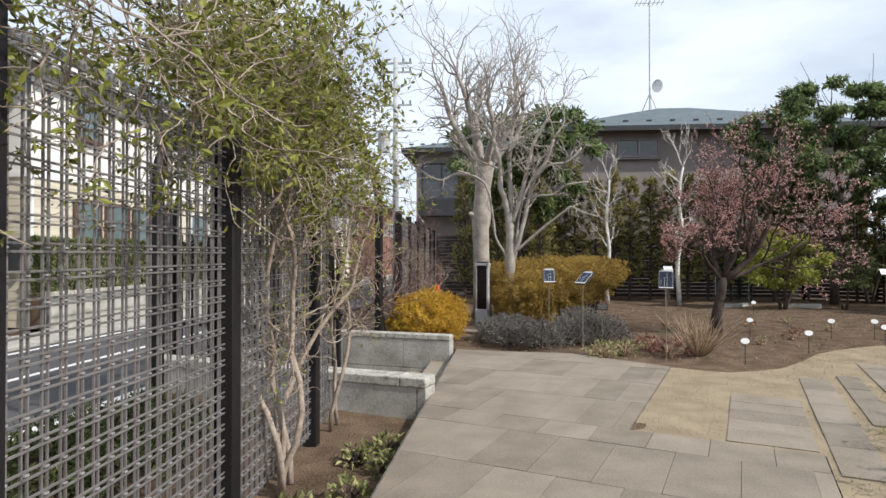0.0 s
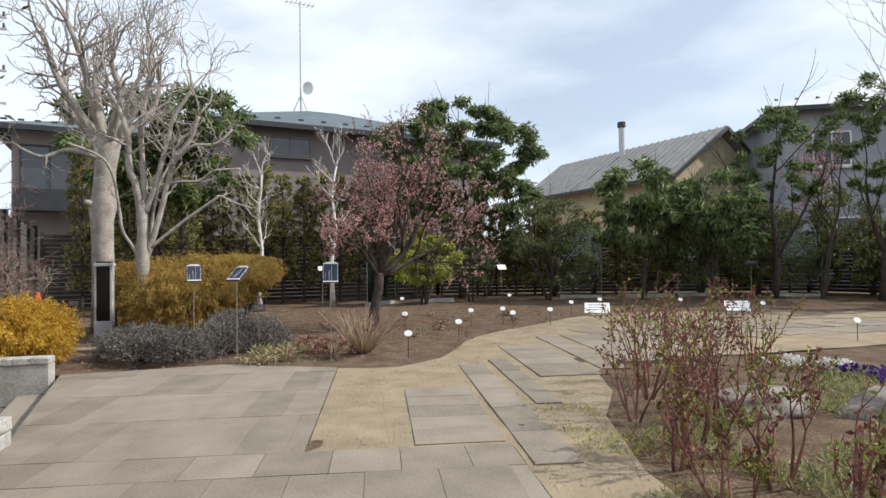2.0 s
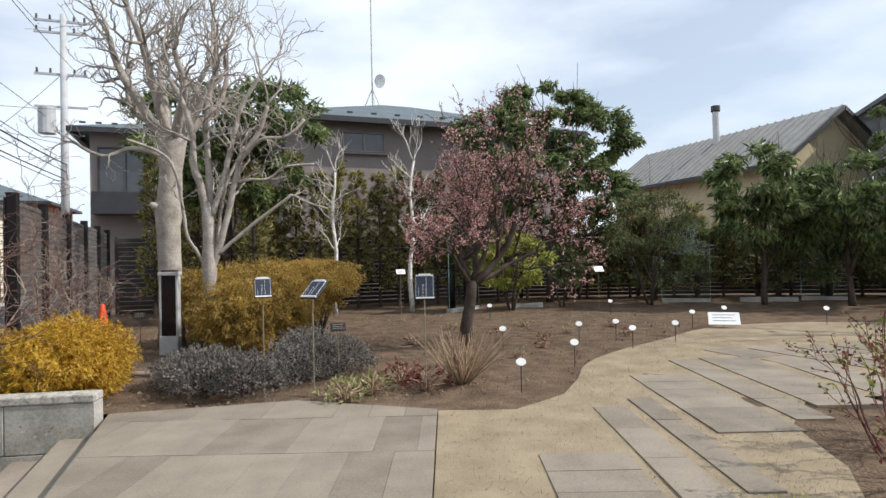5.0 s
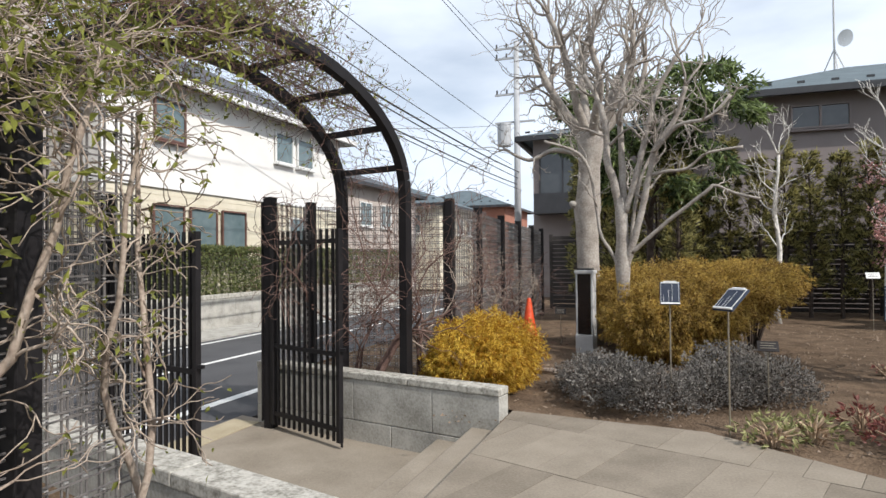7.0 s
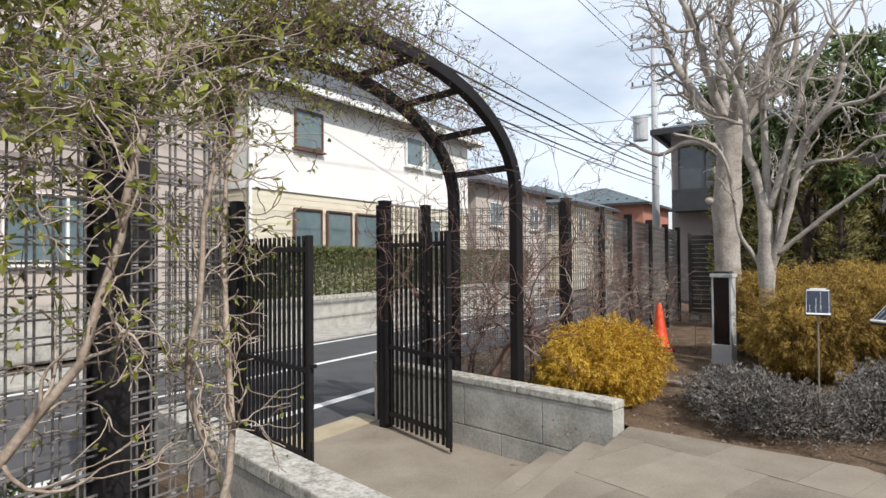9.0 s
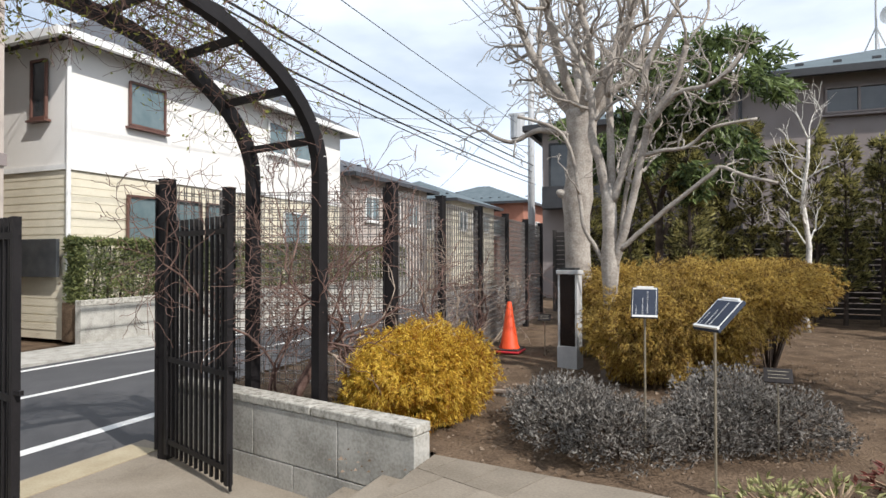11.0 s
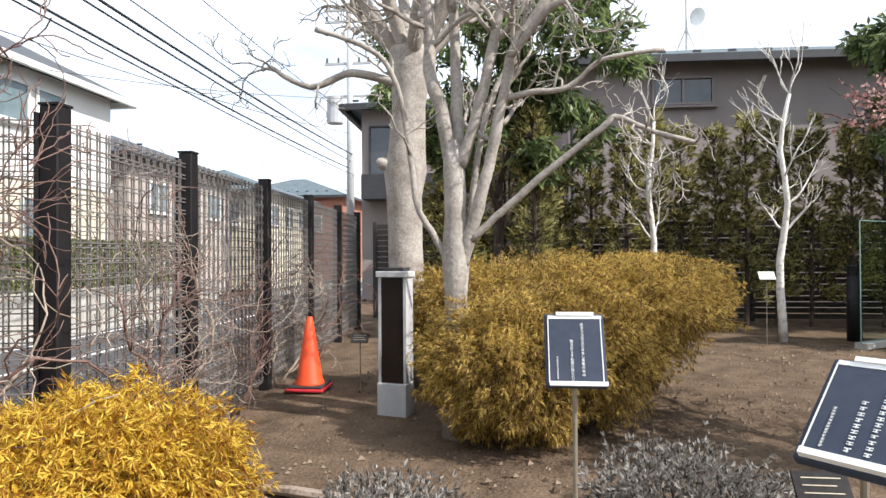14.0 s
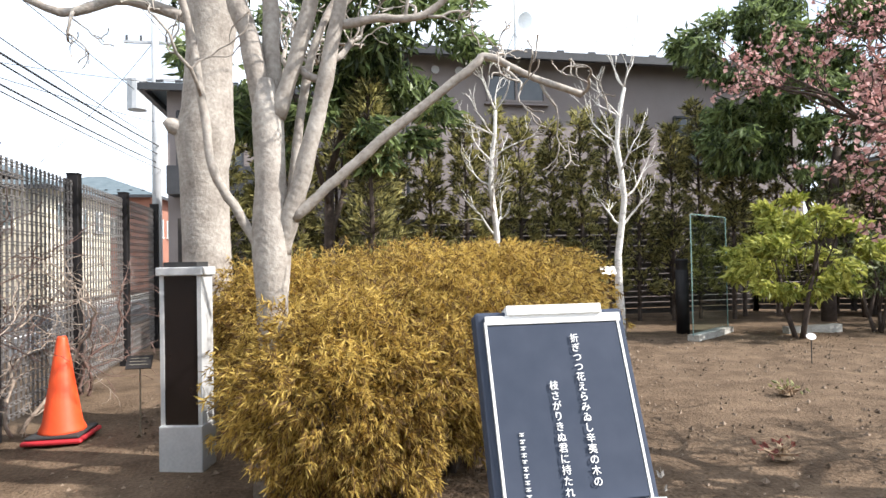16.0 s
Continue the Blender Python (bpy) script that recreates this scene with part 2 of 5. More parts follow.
# ---- mesh helpers ----
class Build:
    """Gathers vertices and faces for one mesh."""

    def __init__(self):
        self.v, self.f = [], []

    def box(self, x0, y0, z0, x1, y1, z1, m=None):
        self.hexa([(x0, y0), (x1, y0), (x1, y1), (x0, y1)], z0, z1, m)
        return self

    def hexa(self, poly, z0, z1, m=None):
        """An upright prism over a counter-clockwise polygon; z1 may be one height or one for each corner."""
        k, n = len(self.v), len(poly)
        tops = z1 if isinstance(z1, (list, tuple)) else [z1] * n
        pts = [Vector((x, y, z0)) for x, y in poly] + [Vector((p[0], p[1], t)) for p, t in zip(poly, tops)]
        self.v += [(m @ p if m else p)[:] for p in pts]
        self.f.append(tuple(range(k + n - 1, k - 1, -1)))
        self.f.append(tuple(range(k + n, k + 2 * n)))
        self.f += [(k + i, k + (i + 1) % n, k + n + (i + 1) % n, k + n + i) for i in range(n)]
        return self

    def bar(self, a, b, w, d=None, up=(0, 0, 1)):
        """A square bar from a to b, w wide and d deep."""
        a, b, d = Vector(a), Vector(b), d or w
        t = (b - a).normalized()
        s = t.cross(Vector(up))
        s = s.normalized() if s.length > 1e-4 else Vector((1, 0, 0))
        u = s.cross(t)
        k = len(self.v)
        for p in (a, b):
            for i, j in ((-1, -1), (1, -1), (1, 1), (-1, 1)):
                self.v.append((p + s * (i * w / 2) + u * (j * d / 2))[:])
        self.f += [(k, k + 1, k + 2, k + 3), (k + 7, k + 6, k + 5, k + 4)]
        self.f += [(k + i, k + 4 + i, k + 4 + (i + 1) % 4, k + (i + 1) % 4) for i in range(4)]
        return self

    def tube(self, pts, radii, sides=6, cap=True):
        k0, prev = len(self.v), None
        pts = [Vector(p) for p in pts]
        for i, p in enumerate(pts):
            t = (pts[min(i + 1, len(pts) - 1)] - pts[max(i - 1, 0)]).normalized()
            ref = prev if prev is not None else (Vector((1, 0, 0)) if abs(t.x) < 0.9 else Vector((0, 1, 0)))
            s = (ref - t * ref.dot(t)).normalized()
            prev = s
            u = t.cross(s)
            for j in range(sides):
                a = 2 * math.pi * j / sides
                self.v.append((p + (s * math.cos(a) + u * math.sin(a)) * radii[i])[:])
        for i in range(len(pts) - 1):
            for j in range(sides):
                a, b = k0 + i * sides + j, k0 + i * sides + (j + 1) % sides
                self.f.append((a, b, b + sides, a + sides))
        if cap:
            self.f.append(tuple(k0 + j for j in reversed(range(sides))))
            self.f.append(tuple(k0 + (len(pts) - 1) * sides + j for j in range(sides)))
        return self

    def leaf(self, p, d, side, length, width):
        """A small kite-shaped leaf, folded along its rib."""
        k = len(self.v)
        p, d, side = Vector(p), Vector(d), Vector(side)
        nrm = d.cross(side) * (width * 0.25)
        mid = p + d * (length * 0.45)
        self.v += [p[:], (mid + side * (width / 2) + nrm)[:], (p + d * length)[:], (mid - side * (width / 2) + nrm)[:]]
        self.f += [(k, k + 1, k + 2), (k, k + 2, k + 3)]

    def mesh(self, name, material, smooth=False):
        me = bpy.data.meshes.new(name)
        me.from_pydata(self.v, [], self.f)
        me.materials.append(material)
        if smooth:
            me.polygons.foreach_set("use_smooth", [True] * len(me.polygons))
        me.update()
        return me


def part(name, b, material, parent, label="", smooth=False):
    ob = new(name, b.mesh(name, material, smooth))
    ob.parent = parent
    return tagged(ob, label)


def thing(name, label, category, b=None, material=None, group="", kind="", smooth=False, at=(0, 0, 0)):
    ob = new(name, b.mesh(name, material, smooth) if b else None)
    ob.location = at
    return tagged(ob, label, category, group, kind)


def soften(ob, width=0.01, segments=2):
    md = ob.modifiers.new("bevel", "BEVEL")
    md.width, md.segments, md.limit_method = width, segments, "ANGLE"
    return ob


rng = random.Random(7)


def rand_dir(r=rng, up=0.0):
    while True:
        d = Vector((r.uniform(-1, 1), r.uniform(-1, 1), r.uniform(-1, 1)))
        if 0.05 < d.length < 1:
            d.normalize()
            d.z += up
            return d.normalized()


def rand_leaf(b, p, d, length, width):
    side = d.cross(rand_dir())
    if side.length < 1e-3:
        side = Vector((1, 0, 0))
    b.leaf(p, d, side.normalized(), length, width)


# ---- ground and structure ----
U, V = Vector((0.939, -0.343)), Vector((0.343, 0.939))


def uv(u, v):
    p = U * u + V * v
    return (p.x, p.y)


def sheet(name, poly, z, material, step, rough, label, category, seed=0.0, edge=0.0):
    """A thin ground sheet over a polygon, as a grid with slight unevenness that fills the outline."""
    b = bmesh.new()
    vs = [b.verts.new((x, y, 0)) for x, y in poly]
    b.faces.new(vs)
    xs, ys = [p[0] for p in poly], [p[1] for p in poly]
    for axis, lo, hi in ((0, min(xs), max(xs)), (1, min(ys), max(ys))):
        c = lo + step
        while c < hi:
            co, no = ((c, 0, 0), (1, 0, 0)) if axis == 0 else ((0, c, 0), (0, 1, 0))
            bmesh.ops.bisect_plane(b, geom=b.verts[:] + b.edges[:] + b.faces[:], plane_co=co, plane_no=no)
            c += step
    for v in b.verts:
        q = Vector((v.co.x * 1.1, v.co.y * 1.1, seed))
        v.co.z = z + rough * (noise.noise(q) * 0.6 + noise.noise(q * 5.0) * 0.4)
    me = bpy.data.meshes.new(name)
    b.to_mesh(me)
    b.free()
    me.materials.append(material)
    me.polygons.foreach_set("use_smooth", [True] * len(me.polygons))
    return tagged(new(name, me), label, category, kind="structure")


thing("ground", "grey-brown flat ground reaching the horizon", "ground", Build().box(-600, -600, -0.75, 600, 600, -0.6), M_SOIL, kind="structure")
thing("road", "dark grey asphalt street", "road", Build().box(-9.2, -60, -0.62, -3.7, 90, -0.545), M_ASPHALT, kind="structure")
thing("pavement", "pale concrete pavement along the street", "pavement", Build().box(-10.7, -60, -0.62, -9.2, 90, -0.5), M_CONC, kind="structure")
for x, w, lab in ((-4.6, 0.16, "edge"), (-6.95, 0.12, "centre"), (-8.9, 0.12, "edge")):
    thing("road_line", f"white painted {lab} line on the asphalt", "road line", Build().box(x - w / 2, -60, -0.546, x + w / 2, 90, -0.541), M_LINE, kind="structure")

# garden soil, with the passage and the sunken bed left out
sheet("garden_soil", [(-0.27, -6), (26, -6), (26, 30), (-3.3, 30), (-3.3, 8.86), (-0.27, 8.22)], -0.03, M_SOIL, 0.22, 0.045, "bare brown garden soil", "soil", 1.0)
sheet("sunken_bed_soil", [(-3.3, -6), (-0.28, -6), (-0.28, 5.3), (-3.3, 6.05)], -0.2, M_SOIL, 0.15, 0.03, "low bed of brown soil beside the fence", "soil", 3.0)
thing("garden_bank", "earth bank below the garden", "bank", Build().box(-3.32, 8.86, -0.62, -3.3, 30, 0.0).box(-3.32, -6, -0.62, -3.3, 6.0, -0.15), M_SOIL, kind="structure")
thing("terrace_edge", "concrete edge of the terrace", "edging", Build().box(-0.275, -6, -0.5, -0.262, 8.16, -0.02), M_CONC, kind="structure")
LAWN = [uv(-0.17, 4.6), uv(-0.17, 7.5), (3.04, 6.88), (3.7, 7.2), (4.2, 7.75), (4.61, 8.3), (5.1, 8.75), (5.9, 9.25), (7.0, 9.75), (8.0, 10.3), (8.97, 10.7), (10.5, 10.4), (13, 8.6), (17, 6.2), (18, 4.2), (14, 4.6), (9.5, 5.2), (6.9, 5.6), (5.6, 6.2), (4.7, 5.6), (4.2, 4.8), (3.6, 4.2), (3.0, 3.2), (2.6, 2.0), (2.3, -6), (0.5, -6), uv(1.11, 0), uv(1.11, 4.6)]
sheet("dry_lawn", LAWN, -0.012, M_LAWN, 0.25, 0.012, "straw-coloured dormant lawn", "lawn", 5.0)

# passage floor and steps
thing("passage_floor", "worn stone landing inside the gate", "floor", Build().hexa([(-3.7, 6.1), (-0.95, 5.4), (-0.95, 8.25), (-3.7, 8.8)], -0.62, -0.48), M_STEP, kind="structure")
for i, (x0, x1, z) in enumerate(((-0.98, -0.62, -0.32), (-0.62, -0.27, -0.16))):
    soften(thing("stone_step", "worn pale stone step down to the gate", "step", Build().box(x0, 5.3, -0.6, x1, 8.2, z), M_STEP, group="steps to the gate", kind="structure"), 0.012)
thing("tactile_strip", "worn yellowish paving strip at the street", "paving", Build().box(-3.66, 6.6, -0.482, -3.3, 8.6, -0.472), M_TACT, kind="structure")


def wall_blocks(name, label, a, b_, z0, z1, thick, joints, cap):
    """A low wall of two courses of concrete blocks and a cap; each block its own piece."""
    root = thing(name, label, "low wall", kind="structure")
    a, b_ = Vector(a), Vector(b_)
    t = (b_ - a).normalized()
    n = Vector((-t.y, t.x))
    ln = (b_ - a).length

    def prism(s0, s1, c0, c1, zz0, zz1):
        q = [a + t * s0 + n * c0, a + t * s1 + n * c0, a + t * s1 + n * c1, a + t * s0 + n * c1]
        return Build().hexa([(p.x, p.y) for p in q], zz0, zz1)

    zs = [z0, z0 + (z1 - z0 - cap) * 0.4, z1 - cap]
    for row in range(2):
        s, k = -joints * 0.5 * row, 0
        while s < ln:
            s0, s1 = max(s, 0), min(s + joints, ln)
            if s1 - s0 > 0.05:
                soften(part("block", prism(s0 + 0.003, s1 - 0.003, 0.012, thick - 0.012, zs[row] + 0.003, zs[row + 1] - 0.003), M_CONC, root), 0.006, 1)
            s += joints
    s = 0
    while s < ln:
        s1 = min(s + 1.05, ln)
        soften(part("cap_stone", prism(s + 0.002, s1 - 0.002, 0, thick, z1 - cap, z1), M_CONC_CAP, root, "stained concrete cap"), 0.012, 2)
        s += 1.05
    return root


wall_blocks("wall_far", "pale grey weathered concrete block retaining wall", (-3.36, 8.62), (-0.34, 8.0), -0.55, 0.21, 0.2, 0.95, 0.07)
wall_blocks("wall_near", "pale grey weathered concrete block wall beside the steps", (-3.6, 6.03), (-0.28, 5.2), -0.55, 0.18, 0.26, 0.95, 0.09)


# ---- fence ----
def fx(y):
    return -1.09 - 0.053 * (y - 4.36)


def fence_panel(x0, y0, x1, y1, z0, z1, pitch, label):
    """A woven lattice panel: doubled flat bars both ways inside a thin frame."""
    root = thing("trellis", label, "trellis", group="lattice trellises of the fence")
    a, c = Vector((x0, y0)), Vector((x1, y1))
    t, ln = (c - a).normalized(), (c - a).length
    n = Vector((-t.y, t.x)) * 0.0035
    spots = []
    s = pitch / 2
    while s < ln:
        up = Build()
        for o in (-0.0125, 0.0125):
            p = a + t * (s + o) + n
            up.bar((p.x, p.y, z0), (p.x, p.y, z1), 0.0075, 0.0065, up=(t.x, t.y, 0))
        part("upright_bar", up, M_MESH, root)
        spots.append(a + t * s)
        s += pitch
    clasps = Build()
    z = z0 + pitch / 2
    while z < z1:
        ac = Build()
        for o in (-0.0125, 0.0125):
            p, q = a - n, c - n
            ac.bar((p.x, p.y, z + o), (q.x, q.y, z + o), 0.0065, 0.0075)
        part("cross_bar", ac, M_MESH, root)
        for p in spots:
            clasps.bar((p.x - t.x * 0.009, p.y - t.y * 0.009, z), (p.x + t.x * 0.009, p.y + t.y * 0.009, z), 0.016, 0.006)
        z += pitch
    tagged(part("clasp_work", clasps, M_CLASP, root, "small bright crossing clasps"), "small bright crossing clasps", kind="stuff")
    return root


def fence_post(x, y, z0, z1, w=0.1):
    """A tall black post of two channels with a flat cap."""
    root = thing("fence_post", "tall square black metal fence post", "post", group="fence posts", at=(x, y, z0))
    b = Build().box(-w / 2, -w / 2, 0, w / 2, w / 2, z1 - z0 - 0.012)
    soften(part("shaft", b, M_BLACK, root), 0.006, 1)
    part("cap", Build().box(-w / 2 - 0.004, -w / 2 - 0.004, z1 - z0 - 0.012, w / 2 + 0.004, w / 2 + 0.004, z1 - z0), M_BLACK, root)
    part("rail_strip", Build().box(-w / 2 - 0.012, -w / 2 - 0.02, 0.1, -w / 2 - 0.002, w / 2 + 0.02, z1 - z0 - 0.05), M_BLACK, root)
    return root


far_posts = [9.65, 11.05, 12.66, 14.26, 15.87, 17.4]
near_posts = [-3.84, -2.2, -0.56, 1.08, 2.72, 4.36]
for y in far_posts:
    fence_post(fx(y), y, -0.05, 2.07)
for y in near_posts:
    fence_post(fx(y), y, -0.24, 2.05)
LAT = "dark grey woven metal lattice fence panel with creeper stems"
for ys, z0 in ((far_posts, 0.05), (near_posts + [4.95], -0.12)):
    for y0, y1 in zip(ys[:-1], ys[1:]):
        fence_panel(fx(y0), y0 + 0.05, fx(y1), y1 - 0.05, z0, 2.0, 0.085, LAT)
# side panels of the arch passage and of the gate
fence_panel(-3.05, 8.55, -3.01, 9.14, 0.1, 2.0, 0.085, LAT)
fence_panel(-2.94, 9.22, -1.43, 9.63, 0.06, 2.0, 0.085, LAT)
fence_panel(-3.98, 7.1, -3.7, 6.2, -0.3, 2.0, 0.085, LAT)
fence_post(-3.0, 9.2, 0.0, 2.05)
fence_post(-3.06, 8.48, -0.5, 2.05, 0.11)
fence_post(-4.0, 7.22, -0.56, 2.0, 0.12)


def gate_leaf(hx, hy, ex, ey, z0, z1, bars, label):
    """A black leaf of upright square bars on three rails, with a latch at the free end."""
    root = thing("gate_leaf", label, "gate", group="gate leaves")
    a, e = Vector((hx, hy)), Vector((ex, ey))
    t = (e - a).normalized()
    for z in (z0 + 0.12, z0 + 0.85, z1 - 0.12):
        part("rail", Build().bar((a.x, a.y, z), (e.x, e.y, z), 0.03, 0.045), M_BLACK, root)
    for i in range(bars):
        p = a + (e - a) * (i / (bars - 1))
        w = 0.05 if i in (0, bars - 1) else 0.024
        part("bar", Build().bar((p.x, p.y, z0), (p.x, p.y, z1), w, w, up=(t.x, t.y, 0)), M_BLACK, root)
    q = e + t * 0.03
    part("drop_bolt", Build().bar((q.x, q.y, z0 - 0.04), (q.x, q.y, z0 + 0.25), 0.018), M_BLACK, root)
    part("latch", Build().bar((q.x - 0.03, q.y, z0 + 0.9), (q.x + 0.05, q.y, z0 + 0.9), 0.03), M_BLACK, root)
    return root


gate_leaf(-2.98, 8.42, -1.95, 8.05, -0.42, 1.66, 13, "open black metal gate leaf of upright bars")
gate_leaf(-3.92, 7.2, -2.62, 6.88, -0.42, 1.6, 16, "open black metal gate leaf of upright bars beside the street")


def arch():
    root = thing("garden_arch", "black metal tunnel arch overgrown with a bare creeper", "arch")
    ribs = []
    for off in (0.0, 0.85):
        def at(s, z):
            return (-1.5 - 0.2 * s - 0.98 * off, 8.46 - 0.98 * s + 0.2 * off, z)
        wide, rise, zs = 1.76, 1.1, 2.03
        pts = [at(-0.12, -0.05), at(-0.12, 1.2)]
        n = 26
        for i in range(n + 1):
            a = math.pi * i / n
            pts.append(at(-0.12 + wide - wide * math.cos(a), zs + rise * math.sin(a)))
        pts += [at(2 * wide - 0.12, 1.2), at(2 * wide - 0.12, -0.25)]
        b = Build()
        for p, q in zip(pts[:-1], pts[1:]):
            b.bar(p, q, 0.1, 0.09, up=(-0.98, 0.2, 0))
        part("rib", b, M_BLACK, root)
        ribs.append(pts)
    for i in range(4, 28, 3):
        part("rung", Build().bar(ribs[0][i], ribs[1][i], 0.035, 0.06), M_BLACK, root)
    return root


arch()


# ---- houses ----
def window(parent, o, right, out, w, h, frame_m, glass_m, mull=1, sill=True):
    """A framed window standing a little proud of a wall; o is its lower corner."""
    o, right, out = Vector(o), Vector(right).normalized(), Vector(out).normalized()
    up = Vector((0, 0, 1))
    pane = Build().bar(o + right * (w / 2) + out * 0.02, o + right * (w / 2) + up * h + out * 0.02, w, 0.03, up=out)
    win = part("window", pane, glass_m, parent, "framed window")
    fb = Build()
    for a, c in ((o, o + right * w), (o + up * h, o + right * w + up * h)):
        fb.bar(a + out * 0.05, c + out * 0.05, 0.09, 0.05)
    for i in range(mull + 1):
        s = o + right * (w * i / mull)
        fb.bar(s + out * 0.05, s + up * h + out * 0.05, 0.06, 0.05, up=right)
    part("window_frame", fb, frame_m, win)
    if sill:
        part("window_sill", Build().bar(o - right * 0.08 - up * 0.07 + out * 0.06, o + right * (w + 0.08) - up * 0.07 + out * 0.06, 0.16, 0.05), frame_m, win)
    return win


def hip_roof(parent, m, x0, y0, x1, y1, z, rise, over, material, eave_m=M_EAVE):
    x0, y0, x1, y1 = x0 - over, y0 - over, x1 + over, y1 + over
    w, d = x1 - x0, y1 - y0
    k = min(w, d) / 2
    if w >= d:
        r0, r1 = (x0 + k, y0 + k), (x1 - k, y0 + k)
    else:
        r0, r1 = (x0 + k, y0 + k), (x0 + k, y1 - k)
    b = Build()
    pts = [(x0, y0, z), (x1, y0, z), (x1, y1, z), (x0, y1, z), (*r0, z + rise), (*r1, z + rise)]
    b.v = [(m @ Vector(p))[:] for p in pts]
    b.f = [(0, 1, 5, 4), (2, 3, 4, 5), (1, 2, 5), (3, 0, 4), (3, 2, 1, 0)] if w >= d else [(1, 2, 5, 4), (3, 0, 4, 5), (0, 1, 4), (2, 3, 5), (3, 2, 1, 0)]
    roof = part("roof", b, material, parent)
    e = Build()
    cs = [m @ Vector(p) for p in pts[:4]]
    for p, q in zip(cs, cs[1:] + cs[:1]):
        e.bar(p - Vector((0, 0, 0.1)), q - Vector((0, 0, 0.1)), 0.14, 0.17)
    part("gutter", e, eave_m, roof)
    for i in range(14):
        p = m @ Vector((x0 + w * (i + 0.5) / 14, y0 + 0.9, z + rise * 0.9 / k + 0.03))
        part("snow_guard", Build().bar(p - Vector((0.09, 0, 0)), p + Vector((0.09, 0, 0)), 0.05, 0.06), eave_m, roof)
    return roof


def house(name, label, m, x1, y1, z1, wall_m, roof_m, rise, over=0.6, z0=-0.5):
    root = thing(name, label, "house")
    part("wall", Build().box(0, 0, z0, x1, y1, z1, m), wall_m, root)
    hip_roof(root, m, 0, 0, x1, y1, z1, rise, over, roof_m)
    return root


# taupe house behind the trees
m = pose(2.3, 21.2, 0, 0, 0, 1.5)
hb = house("taupe_house", "taupe rendered two-storey house with a slate-blue hip roof", m, 10.2, 9.0, 5.75, M_STUCCO, M_ROOF, 1.75, 0.55)
r3, o3 = m.to_3x3() @ Vector((1, 0, 0)), m.to_3x3() @ Vector((0, -1, 0))
window(hb, m @ Vector((1.95, 0, 4.75)), r3, o3, 1.35, 0.6, M_STUCCO, M_WINDARK, 2)
window(hb, m @ Vector((6.6, 0, 3.4)), r3, o3, 1.5, 1.1, M_EAVE, M_WINDARK, 2)
for x in (0.75, 1.3):
    part("air_vent", Build().tube([m @ Vector((x, 0, 5.4)), m @ Vector((x, -0.07, 5.4))], [0.09, 0.09], 12), M_LGREY, hb)
part("drainpipe", Build().tube([m @ Vector((0.1, -0.08, 5.6)), m @ Vector((0.1, -0.08, -0.4))], [0.045, 0.045], 8), M_EAVE, hb)
m2 = pose(-3.4, 24.4, 0, 0, 0, 1.5)
hw = house("taupe_house_wing", "taupe side wing with a dark eave and balcony", m2, 5.6, 6.0, 5.7, M_STUCCO, M_ROOF, 1.0, 0.5)
window(hw, m2 @ Vector((0.25, 0, 3.6)), r3, o3, 1.6, 1.5, M_EAVE, M_WINDARK, 2)
part("balcony", Build().box(0.15, -0.8, 2.9, 2.4, -0.02, 3.6, m2), M_EAVE, hw, "dark metal balcony")
ant = thing("roof_antenna", "thin metal antenna mast with a white dish on the roof", "antenna", at=(6.28, 25.6, 7.38))
part("mast", Build().tube([(0, 0, 0), (0, 0, 4.6)], [0.035, 0.025], 8), M_LGREY, ant)
part("tripod", Build().bar((0, 0, 0.7), (0.4, 0.1, -0.2), 0.03).bar((0, 0, 0.7), (-0.35, 0.2, -0.2), 0.03).bar((0, 0, 0.7), (0, -0.4, -0.2), 0.03), M_LGREY, ant)
ab = Build().bar((-0.6, 0, 4.5), (0.6, 0, 4.5), 0.025)
for i in range(7):
    ab.bar((-0.55 + i * 0.18, -0.3, 4.5), (-0.55 + i * 0.18, 0.3, 4.5), 0.016)
part("aerial", ab, M_LGREY, ant)
db = Build()
for ring in range(4):
    for j in range(14):
        a, rr = 2 * math.pi * j / 14, 0.01 + 0.09 * ring
        db.v.append((0.1 + 0.16 + rr * math.cos(a) * 0.7, -0.1 - 0.4 * 0.09 * (ring ** 2) / 3 - rr * math.cos(a) * 0.4, 0.95 + rr * math.sin(a)))
for ring in range(3):
    for j in range(14):
        k0, k1 = ring * 14 + j, ring * 14 + (j + 1) % 14
        db.f.append((k0, k1, k1 + 14, k0 + 14))
part("dish", db, M_WHITE, ant, "small white dish")

